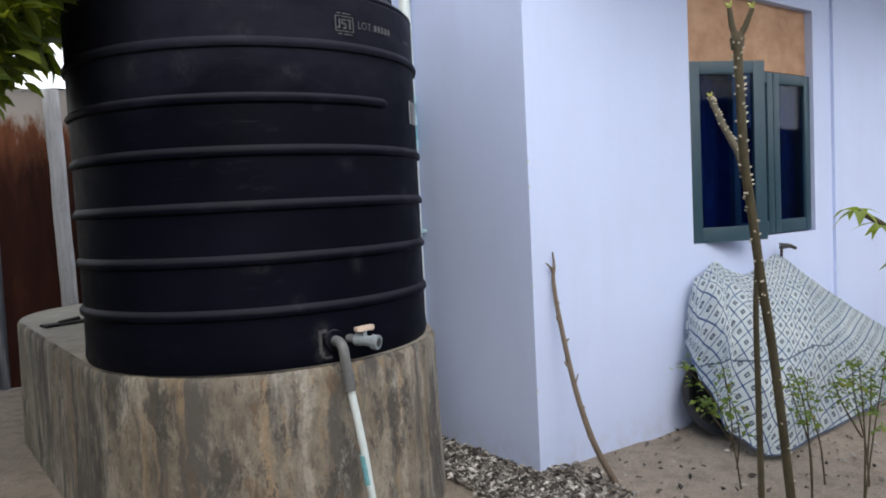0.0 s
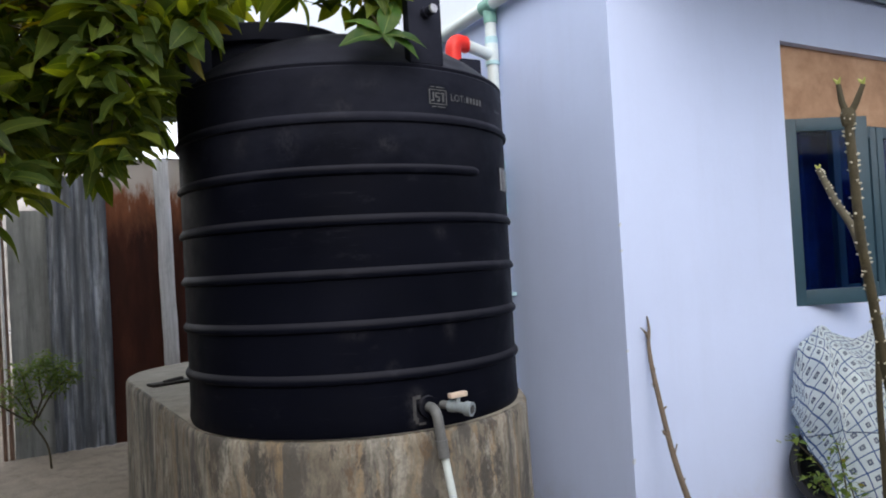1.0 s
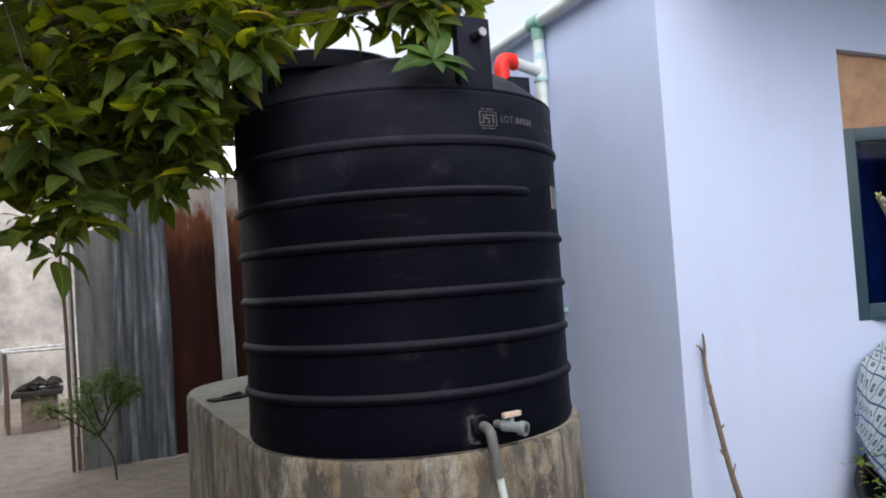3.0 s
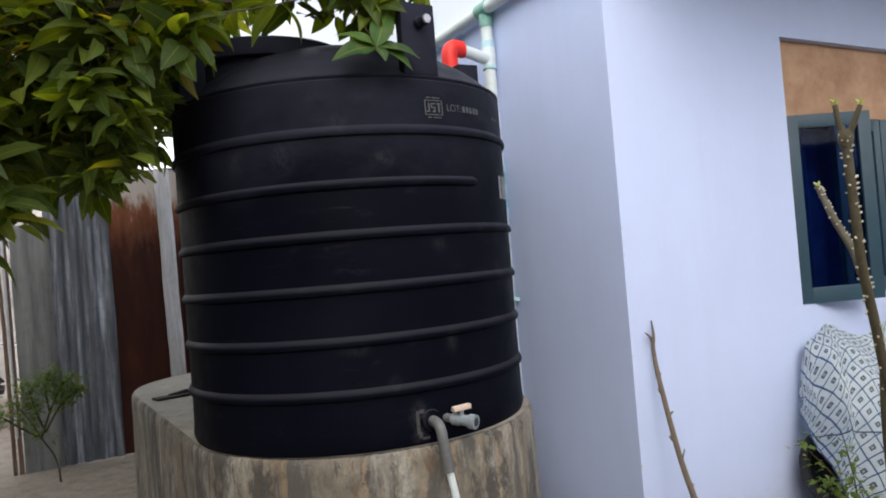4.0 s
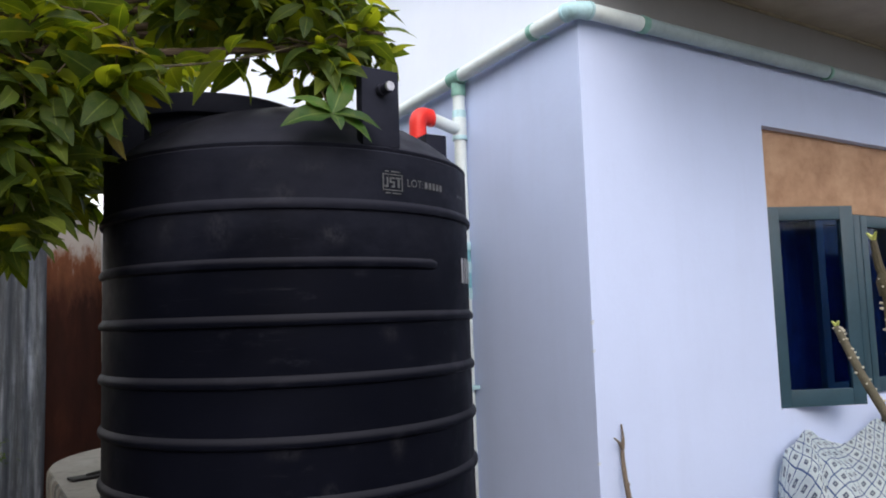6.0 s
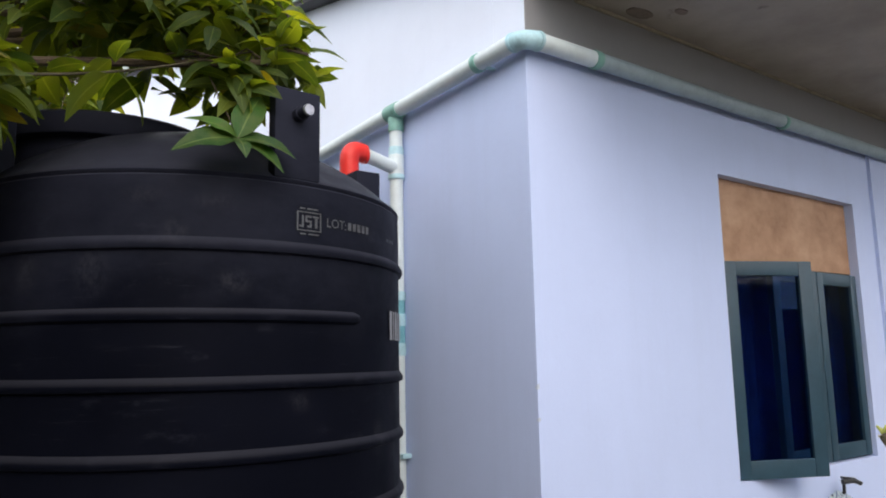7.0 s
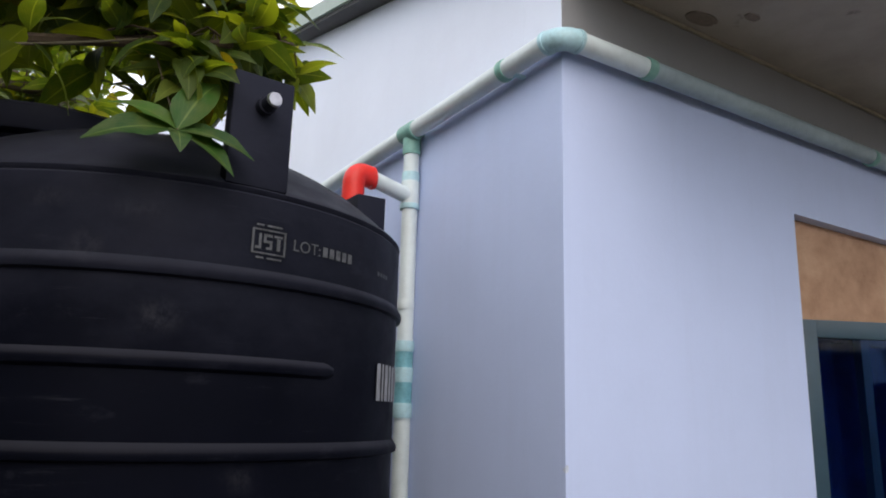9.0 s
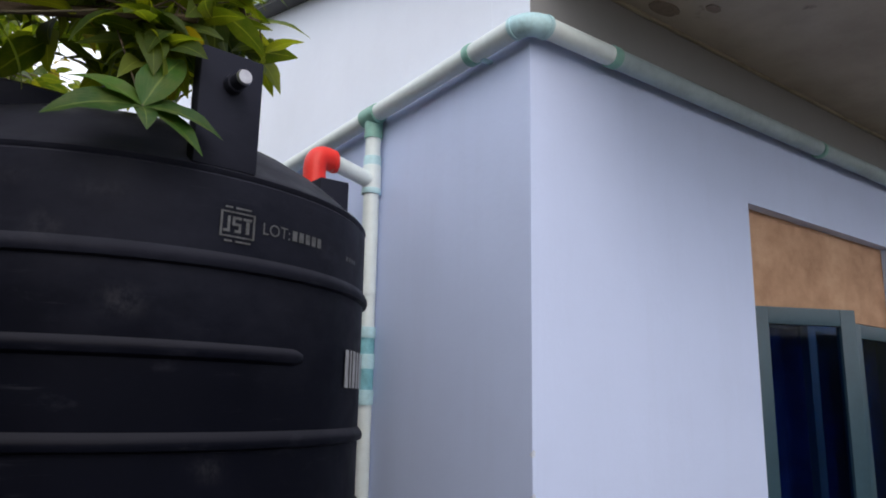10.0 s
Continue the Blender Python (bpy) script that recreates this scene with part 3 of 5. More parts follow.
def build_house():
    x0, x1, z0, z1 = WIN
    bm = bmesh.new()
    for b in ((0, x0, 0, 0.2, -0.2, PIPE_Z), (x0, x1, 0, 0.2, -0.2, z0), (x0, x1, 0, 0.2, z1, PIPE_Z), (x1, 3.0, 0, 0.2, -0.2, PIPE_Z)):
        add_box(bm, *b)
    bmesh.ops.remove_doubles(bm, verts=bm.verts, dist=1e-5)
    solid("wall_south", bm, M_BLUE, "smooth plastered wall painted pale lavender blue with window opening", "wall", "structure", smooth=False)
    solid("wall_south_wing", box(3.0, 9, -0.022, 0.2, -0.2, PIPE_Z), M_BLUE, "slightly projecting plastered wall painted pale lavender blue", "wall", "structure", smooth=False)
    # Band darkened by colour where the slab overhead shades the wall.
    solid("wall_south_upper", box(0.001, 9, -0.004, 0.2, PIPE_Z + 0.001, SOFFIT_Z - 0.001), M_BAND, "band of wall under the overhanging slab, coloured grey for its shade", "wall", "structure", smooth=False)
    bm = box(0, 0.2, 0.2, 9, -0.2, PIPE_Z)
    for v in bm.verts:
        if v.co.z > 0:
            v.co.z -= FALL * v.co.y
    solid("wall_west", bm, M_BLUE, "plastered side wall painted pale lavender blue", "wall", "structure", smooth=False)
    bm = bmesh.new()
    ends = []
    for x in (0, 0.2):
        ends.append([bm.verts.new(p) for p in ((x, 0.2, PIPE_Z - FALL * 0.2), (x, 9, PIPE_Z - FALL * 9), (x, 9, 3.46 + SLOPE * 9), (x, 0.2, 3.508))])
    bm.faces.new(ends[0][::-1])
    bm.faces.new(ends[1])
    add_box(bm, 0, 0.2, 0, 0.199, PIPE_Z, 3.455)
    for k in range(4):
        bm.faces.new((ends[0][k], ends[0][(k + 1) % 4], ends[1][(k + 1) % 4], ends[1][k]))
    solid("wall_west_upper", bm, M_WHITE, "white upper side wall rising to the sloping roof", "wall", "structure", smooth=False)
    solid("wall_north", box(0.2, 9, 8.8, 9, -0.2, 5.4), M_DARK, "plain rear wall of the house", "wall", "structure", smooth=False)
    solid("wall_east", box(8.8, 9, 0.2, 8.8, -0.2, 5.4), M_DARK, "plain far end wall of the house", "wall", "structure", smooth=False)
    solid("wall_partition", box(0.2, 8.8, 3.0, 3.1, 0, SOFFIT_Z), M_DARK, "inner wall behind the window, coloured dark for the unlit room", "wall", "structure", smooth=False)
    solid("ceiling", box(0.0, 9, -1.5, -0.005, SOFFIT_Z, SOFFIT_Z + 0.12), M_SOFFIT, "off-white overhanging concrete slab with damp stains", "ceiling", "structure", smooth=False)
    solid("ceiling_inner", box(0.2, 8.8, 0.2, 8.8, SOFFIT_Z, SOFFIT_Z + 0.1), M_DARK, "inner ceiling, coloured dark for the unlit room", "ceiling", "structure", smooth=False)
    # a thin yellowed plaster bead where slab and wall meet
    solid("trim", box(0.3, 9, -0.020, -0.0055, SOFFIT_Z - 0.017, SOFFIT_Z - 0.002, 0.004), M_BEAD, "yellowed plaster bead under the slab", "trim", "structure")
    for cx, cy, rx, ry in ((0.65, -0.085, 0.075, 0.036), (0.80, -0.205, 0.036, 0.02)):
        bm = bmesh.new()
        low = [bm.verts.new((cx + rx * math.cos(a) * (1 + 0.25 * noise.noise((a, cx, 0))), cy + ry * math.sin(a) * (1 + 0.3 * noise.noise((a, 3, cx))), SOFFIT_Z - 0.005)) for a in (2 * math.pi * k / 20 for k in range(20))]
        rim = [bm.verts.new((v.co.x + (v.co.x - cx) * 0.04, v.co.y + (v.co.y - cy) * 0.04, SOFFIT_Z + 0.002)) for v in low]
        bm.faces.new(low[::-1])
        for k in range(20):
            bm.faces.new((low[k], low[(k + 1) % 20], rim[(k + 1) % 20], rim[k]))
        solid("trim_patch", bm, M_FLAKE, "dark patch where the slab's paint has flaked off", "trim", "structure", smooth=False)
    tilt = math.atan(SLOPE)
    frame_m = Matrix.Translation((0, 0, 3.462)) @ Matrix.Rotation(tilt, 4, "X")
    solid("roof", box(-0.13, 9.1, -0.3, 9.6, 0.024, 0.11, 0.0, frame_m), M_ROOF, "sloping pale green-grey roof sheet", "roof", "structure")
    solid("trim_eave", box(-0.11, -0.002, 0.0, 9.4, 0.0, 0.022, 0.0, frame_m), M_DRIP, "dark board under the roof edge", "trim", "structure")


build_house()


def build_sash(parent, x0, x1, z0, z1, m, stile=0.07, foot=0.085):
    """A glazed wooden sash in its own plane: frame > two stiles, two rails, pane."""
    t = 0.038
    sash = part("sash", box(x0, x0 + stile, 0, t, z0, z1, 0.004, m), M_TEAL, parent)
    part("stile", box(x1 - stile, x1, 0, t, z0, z1, 0.004, m), M_TEAL, sash)
    part("rail", box(x0 + stile, x1 - stile, 0.001, t - 0.001, z1 - stile, z1, 0.004, m), M_TEAL, sash)
    part("rail", box(x0 + stile, x1 - stile, 0.001, t - 0.001, z0, z0 + foot, 0.004, m), M_TEAL, sash)
    pane = part("pane", box(x0 + stile - 0.004, x1 - stile + 0.004, t * 0.4, t * 0.4 + 0.005, z0 + foot - 0.004, z1 - stile + 0.004, 0, m), M_GLASS, sash, "dark blue tinted glass")
    pane.visible_shadow = False
    return sash


def build_window():
    x0, x1, z0, z1 = WIN
    w = thing("window_1", "teal wooden casement window with one sash ajar and plywood above", "window", (x0, 0, z0), kind="structure")
    fy = 0.055
    top = 2.15
    b = 0.03
    part("window_frame", box(x0, x0 + b, fy, fy + 0.07, z0, top, 0.003), M_TEAL, w)
    part("window_frame", box(x1 - b, x1, fy, fy + 0.07, z0, top, 0.003), M_TEAL, w)
    part("window_frame", box(x0 + b, x1 - b, fy + 0.001, fy + 0.069, top - b, top, 0.003), M_TEAL, w)
    part("window_frame", box(x0 + b, x1 - b, fy + 0.001, fy + 0.069, z0, z0 + b, 0.003), M_TEAL, w)
    part("board", box(x0, x1, fy, fy + 0.012, top + 0.002, z1, 0), M_PLY, w, "weathered plywood panel closing the window's upper part")
    third = (x1 - x0) / 3
    for k in (1, 2):
        build_sash(w, x0 + third * k + 0.004, x0 + third * (k + 1) - 0.004, z0 + 0.01, top - 0.01, Matrix.Translation((0, fy - 0.03, 0)))
    swing = Matrix.Translation((x0 + 0.028, 0.030, 0)) @ Matrix.Rotation(radians(-26), 4, "Z")
    build_sash(w, 0, 0.505, z0 + 0.002, top - 0.004, swing, 0.075, 0.09)
    part("hinge", box(x0 + 0.006, x0 + 0.03, 0.02, 0.052, 1.25, 1.33, 0.002), M_IRON, w)
    part("hinge", box(x0 + 0.006, x0 + 0.03, 0.02, 0.052, 1.87, 1.95, 0.002), M_IRON, w)
    # folded curtain
    bm = bmesh.new()
    cols = []
    for i in range(121):
        u = i / 120
        x = x0 + 0.01 + u * (x1 - x0 - 0.02)
        y = 0.165 + 0.022 * math.sin(u * 75 + 2 * math.sin(u * 11)) + 0.02 * math.sin(u * 23)
        cols.append([bm.verts.new((x, y + 0.01 * math.sin(3 * z), z)) for z in (1.06, 1.3, 1.7, 2.10)])
    for a, c in zip(cols, cols[1:]):
        for k in range(3):
            bm.faces.new((a[k], c[k], c[k + 1], a[k + 1]))
    bmesh.ops.solidify(bm, geom=bm.faces[:], thickness=0.003)
    bm2 = bmesh.new()
    add_tube(bm2, [(x0 - 0.03, 0.165, 2.10), (x1 + 0.03, 0.165, 2.10)], 0.01, 10)
    c = thing("curtain", "dark blue curtain hanging in folds behind the window", "curtain", (2.05, 0.25, 0.9))
    part("cloth", bm, M_CURTAIN, c)
    part("rod", bm2, M_STEEL, c)


build_window()

# ---- rain pipe along the walls ----
PX, PY = -0.050, -0.054
DX, DY = -0.041, 0.935


def ring(axis, at, r, half):
    d = Vector(axis) * half
    c = Vector(at)
    return tube([c - d, c - d * 0.8, c + d * 0.8, c + d], [r * 0.97, r, r, r * 0.97], 24)


def build_pipes():
    p = thing("rain_pipe", "white plastic rain pipe with green joints fixed along the wall", "pipe", (PX, PY, PIPE_Z + 0.006))
    r = 0.037

    def west(y):
        return (PX, y, PIPE_Z + 0.010 - FALL * y)

    part("pipe", tube([west(0.0), west(0.933), west(6.0)], r, 24), M_PVC, p)
    part("pipe", tube([(0.0, PY, PIPE_Z + 0.006), (0.365, PY, PIPE_Z + 0.006)], r, 24), M_PVC, p)
    part("pipe", tube([(0.365, PY, PIPE_Z + 0.006), (6.5, PY, PIPE_Z + 0.006)], r, 24), M_PVC_SHADED, p, "greenish weathered length of pipe, dulled for the slab's shade")
    part("elbow", tube(bend((PX, 0.022, PIPE_Z + 0.008), (PX, PY, PIPE_Z + 0.006), (0.026, PY, PIPE_Z + 0.006), 0.075, 10), r + 0.003, 24), M_AQUA, p, "pale aqua corner elbow")
    for q, ax, k in ((west(0.252), (0, 1, -FALL), 0.016), ((0.366, PY, PIPE_Z + 0.006), (1, 0, 0), 0.02), ((1.90, PY, PIPE_Z + 0.001), (1, 0, 0), 0.014), ((3.62, PY, PIPE_Z + 0.003), (1, 0, 0), 0.05), (west(2.3), (0, 1, -FALL), 0.02)):
        part("coupling", ring(ax, q, r + 0.005, k), M_GREEN, p)
    # saddle clips that hold the pipe, half hidden beneath it
    for y in (0.20, 1.5):
        z = west(y)[2] - 0.043
        part("saddle", box(PX + 0.004, -0.001, y - 0.010, y + 0.010, z, z + 0.010, 0.002), M_AQUA, p)
    for q, ax in (((PX, 0.015, PIPE_Z + 0.008), (0, 1, 0)), ((0.020, PY, PIPE_Z + 0.006), (1, 0, 0))):
        part("collar", ring(ax, q, r + 0.006, 0.008), M_AQUA, p)
    tz = west(DY)[2]
    part("tee", ring((0, 1, 0), west(DY), r + 0.007, 0.055), M_GREEN, p)
    part("tee_branch", ring((0, 0, 1), (DX, DY, tz - 0.06), r + 0.003, 0.045), M_GREEN, p)
    d = thing("downpipe", "white plastic downpipe with turquoise stained joints against the wall", "pipe", (DX, DY, 0))
    rv = 0.034
    part("pipe", tube([(DX + 0.006, DY, 0.0), (DX + 0.004, DY, 1.4), (DX, DY, tz - 0.1)], rv, 20), M_PVC, d)
    part("collar", ring((0, 0, 1), (DX, DY, 2.713), rv + 0.005, 0.03), M_AQUA, d)
    part("tee", ring((0, 0, 1), (DX, DY, 2.645), rv + 0.006, 0.06), M_PVC, d)
    part("collar", ring((0, 0, 1), (DX, DY, 2.588), rv + 0.008, 0.012), M_AQUA, d)
    part("joint", ring((0, 0, 1), (DX, DY, 1.85), rv + 0.004, 0.13), M_CYAN, d, "turquoise solvent-stained joint")
    for z, k in ((1.985, 0.022), (1.868, 0.03), (1.725, 0.03)):
        part("collar", ring((0, 0, 1), (DX, DY, z), rv + 0.008, k), M_AQUA, d)
    part("collar", ring((0, 0, 1), (DX, DY, 2.16), rv + 0.003, 0.02), M_PVC, d)
    for z in (1.21, 0.5):
        part("clip", box(DX - 0.01, -0.001, DY - 0.055, DY + 0.055, z, z + 0.022, 0.003), M_AQUA, d)
    e = thing("inlet_pipe", "short white branch pipe with bright red elbow entering the tank", "pipe", (-0.33, 0.90, 2.42))
    part("pipe", tube([(DX - 0.02, DY - 0.003, 2.637), (-0.27, 0.904, 2.676)], 0.034, 20), M_PVC, e)
    part("elbow", tube(bend((-0.250, 0.906, 2.672), (-0.333, 0.897, 2.690), (-0.333, 0.897, 2.44), 0.07, 10), 0.046, 24), M_RED, e, "bright red elbow")
    part("collar", ring((1, -0.1, 0.15), (-0.246, 0.906, 2.672), 0.048, 0.010), M_RED, e)


build_pipes()

# ---- plinth and tank ----
TC, TR, BASE = (-1.081, 0.762), 0.79, 0.757


PC = (-1.076, 0.775)


def build_plinth():
    bm = bmesh.new()
    back, TC = 2.66, PC
    front, rear = (-1.062, 0.775, 0.824), (-1.09, 2.66, 0.842)
    out = []
    for (cx, cy, R), start, (nx, ny, nr), side in ((front, math.pi, rear, 1), (rear, 0.0, front, -1)):
        for k in range(49):
            a = start + math.pi * k / 48
            out.append((cx + R * math.cos(a), cy + R * math.sin(a)))
        for k in range(1, 8):
            f = k / 8
            out.append((cx + side * R + (nx + side * nr - cx - side * R) * f, cy + (ny - cy) * f))
    rings = []
    for z, grow in ((-0.15, 1.02), (0.0, 1.018), (0.12, 1.012), (0.3, 1.006), (0.5, 1.003), (0.70, 1.0), (0.737, 0.997), (BASE - 0.003, 0.985), (BASE, 0.96), (BASE, 0.5)):
        loop = []
        for x, y in out:
            w = 1 + 0.006 * noise.noise((x * 2.5, y * 2.5, z * 2)) + 0.003 * noise.noise((x * 9, y * 9, z * 9))
            zz = z + (0.006 * noise.noise((x * 4, y * 4, 7)) if 0.6 < z < BASE else 0)
            s = grow * w
            if z >= 0.7 and grow > 0.9:
                dx, dy = x - TC[0], y - min(max(y, TC[1]), back)
                k = (grow - 1) * 1.0 + w - 1
                loop.append(bm.verts.new((x + dx * k, y + dy * k, zz)))
            else:
                dx, dy = x - TC[0], y - min(max(y, TC[1]), back)
                loop.append(bm.verts.new((x + dx * (s - 1), y + dy * (s - 1), zz)))
        rings.append(loop)
    m = len(out)
    for a, b in zip(rings, rings[1:]):
        for k in range(m):
            bm.faces.new((a[k], a[(k + 1) % m], b[(k + 1) % m], b[k]))
    bm.faces.new(rings[-1])
    top = bmesh.new()
    loop = [top.verts.new((x + (x - TC[0]) * -0.02, y + (y - min(max(y, TC[1]), back)) * -0.02, BASE + 0.0035 + 0.002 * noise.noise((x * 5, y * 5, 1)))) for x, y in out]
    top.faces.new(loop)
    p = thing("plinth", "oblong round-ended concrete plinth stained with dark streaks", "plinth", (TC[0], 1.6, 0))
    part("drum", bm, M_CONC, p)
    part("screed", top, M_SCREED, p, "pale grey cement screed on top")
    # scrap lying on it
    bm = box(-0.13, 0.13, -0.05, 0.05, 0, 0.014, 0.003, pose(-1.72, 2.26, BASE + 0.006, 0, 0, 12))
    add_tube(bm, [(-1.76, 2.25, BASE + 0.02), (-1.64, 2.30, BASE + 0.026)], [0.012, 0.016], 8)
    solid("scrap_board", bm, M_CHAR, "thin charred scrap of board lying on the plinth", "scrap")


build_plinth()


def on_tank(deg, z, r=TR):
    a = radians(deg)
    return Vector((TC[0] + r * math.cos(a), TC[1] + r * math.sin(a), z))


def add_patch(bm, a0, a1, z0, z1, r):
    """A thin rectangle of print that follows the tank's curve."""
    n = max(1, int((a1 - a0) / 2))
    lo = [bm.verts.new(on_tank(a0 + (a1 - a0) * k / n, z0, r)) for k in range(n + 1)]
    hi = [bm.verts.new(on_tank(a0 + (a1 - a0) * k / n, z1, r)) for k in range(n + 1)]
    for k in range(n):
        bm.faces.new((lo[k], lo[k + 1], hi[k + 1], hi[k]))


def tank_text(body, deg, z, size, r):
    cu = bpy.data.curves.new("text", "FONT")
    cu.body, cu.size = body, size
    ob = bpy.data.objects.new("text", cu)
    scene.collection.objects.link(ob)
    me = bpy.data.meshes.new_from_object(ob.evaluated_get(bpy.context.evaluated_depsgraph_get()))
    bpy.data.objects.remove(ob)
    bm = bmesh.new()
    bm.from_mesh(me)
    bpy.data.meshes.remove(me)
    for v in bm.verts:
        x, y = v.co.x, v.co.y
        v.co = on_tank(deg + math.degrees(x / r), z + y, r)
    return bm


RIBS = (2.018, 1.610, 1.400, 1.195, 0.989)
HALF_RIB = 1.811


def build_tank():
    t = thing("water_tank", "large black ribbed plastic water tank standing on a concrete plinth", "water tank", (*TC, BASE))
    prof = [(TR - 0.03, BASE + 0.002), (TR - 0.006, BASE + 0.006), (TR + 0.002, BASE + 0.03), (TR - 0.002, BASE + 0.08)]
    for z in sorted(RIBS):
        prof += [(TR - 0.003, z - 0.035), (TR - 0.003, z - 0.018), (TR + 0.009, z - 0.014), (TR + 0.012, z - 0.005), (TR + 0.011, z + 0.004), (TR + 0.005, z + 0.014), (TR - 0.003, z + 0.024)]
    prof += [(TR - 0.003, 2.11), (TR - 0.004, 2.224), (TR - 0.008, 2.229), (TR - 0.004, 2.234), (TR - 0.002, 2.241), (TR - 0.010, 2.250), (TR - 0.03, 2.262)]
    prof += [(0.72, 2.300), (0.66, 2.348), (0.58, 2.398), (0.5, 2.438), (0.42, 2.468), (0.33, 2.497), (0.22, 2.523), (0.1, 2.536), (0.02, 2.539)]
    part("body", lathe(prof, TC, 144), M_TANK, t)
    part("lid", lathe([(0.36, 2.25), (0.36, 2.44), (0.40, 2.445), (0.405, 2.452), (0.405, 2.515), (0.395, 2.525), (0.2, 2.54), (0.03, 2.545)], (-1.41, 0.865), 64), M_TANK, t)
    # partial rib
    bm = bmesh.new()
    sect = [(-0.004, -0.022), (0.009, -0.014), (0.012, -0.004), (0.011, 0.005), (0.005, 0.014), (-0.004, 0.022)]
    rows = []
    a0, a1 = -190, -66.4
    for k in range(91):
        a = a0 + (a1 - a0) * k / 90
        ease = min(1, (90 - k) / 1.5 + 0.05, k / 2 + 0.05)
        rows.append([bm.verts.new(on_tank(a, HALF_RIB + dz * (0.4 + 0.6 * ease), TR + dr * ease)) for dr, dz in sect])
    for p, q in zip(rows, rows[1:]):
        for k in range(len(sect) - 1):
            bm.faces.new((p[k], q[k], q[k + 1], p[k + 1]))
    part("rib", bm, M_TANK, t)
    # lifting lugs
    for deg in (-86.1, 0.0, 94.0, 184.0):
        m = Matrix.Translation(on_tank(deg, 0, TR - 0.002)) @ Matrix.Rotation(radians(deg - 90), 4, "Z")
        lug = part("lug", box(-0.081, 0.081, -0.045 if deg < -80 else -0.12, 0.0, 2.244, 2.540 if deg else 2.52, 0.006, m), M_TANK, t)
        if deg < -80:
            c = on_tank(deg, 2.455, TR)
            o = on_tank(deg, 2.455, TR + 0.062)
            part("peg", tube([c, c + (o - c) * 0.4, c + (o - c) * 0.42, o], [0.024, 0.024, 0.020, 0.020], 16), M_TANK, lug)
            part("cap", tube([o, o + (o - c) * 0.12], [0.020, 0.017], 16), M_STEEL, lug, "bright worn end of the peg")
    # worn chalk marks on the dome, too faint to read
    bm = bmesh.new()
    for k in range(4):
        a, w = -142.5 + 3.3 * k, 1.6 if k % 2 else 2.3
        ring_pts = [[bm.verts.new(on_tank(a + da, z, rr)) for da in (0, w)] for rr, z in ((0.718, 2.2965), (0.69, 2.3215), (0.664, 2.3445))]
        for p0, p1 in zip(ring_pts, ring_pts[1:]):
            bm.faces.new((p0[0], p0[1], p1[1], p1[0]))
    part("chalk_bars", bm, M_CHALK, t, "faint white chalk marks")
    # scrape round the outlet
    bm = bmesh.new()
    for a0, a1, z0, z1 in ((-97.2, -96.2, 0.805, 0.90), (-96.2, -94.6, 0.887, 0.903), (-96.6, -95.6, 0.79, 0.815), (-95.6, -93.4, 0.783, 0.793)):
        add_patch(bm, a0, a1, z0, z1, TR + 0.0022)
    part("scrape", bm, M_CHALK, t, "pale scrape marks round the outlet")
    # prints
    r = TR + 0.0015
    bm = bmesh.new()
    w = 3.3
    for a, b, z0, z1 in ((-w, w, 0.037, 0.042), (-w, w, -0.042, -0.037), (-w, -w + 0.4, -0.037, 0.037), (w - 0.4, w, -0.037, 0.037),
                         (-2.0, -1.5, -0.026, 0.026), (-2.7, -1.5, -0.026, -0.017), (-1.1, 0.6, 0.017, 0.026), (-1.1, -0.6, -0.004, 0.017), (-1.1, 0.6, -0.004, 0.005), (0.1, 0.6, -0.026, -0.004), (-0.6, 0.6, -0.026, -0.017), (1.5, 2.2, -0.026, 0.016), (0.9, 2.6, 0.018, 0.026),
                         (-2.6, -1.2, 0.052, 0.058), (-0.6, 2.4, 0.052, 0.058), (-2.4, -0.9, -0.058, -0.052), (-0.3, 2.6, -0.058, -0.052)):
        add_patch(bm, -83 + a, -83 + b, 2.112 + z0 * 0.74, 2.112 + z1 * 0.74, r)
    part("quality_mark", bm, M_MARK, t, "worn white square quality mark")
    part("lettering", tank_text("LOT:", -78.2, 2.103, 0.042, r), M_MARK, t, "worn white printed lot lettering")
    bm = bmesh.new()
    for k in range(5):
        add_patch(bm, -71.2 + 1.75 * k, -70.0 + 1.75 * k, 2.104, 2.13, r)
    part("lot_bars", bm, M_MARK, t)
    bm = bmesh.new()
    for k in range(4):
        add_patch(bm, -52.5 + 1.5 * k, -51.6 + 1.5 * k, 2.10, 2.112, r)
    part("small_bars", bm, M_MARK, t)
    bm = bmesh.new()
    for a, b in ((-50.4, -48.4), (-47.4, -46.4), (-45.4, -43.2), (-42.2, -40.6), (-39.4, -37.0), (-35.8, -33.0)):
        add_patch(bm, a, b, 1.745, 1.85, r)
    part("brand_bars", bm, M_BRAND, t, "faded white brand lettering as blocks")


build_tank()


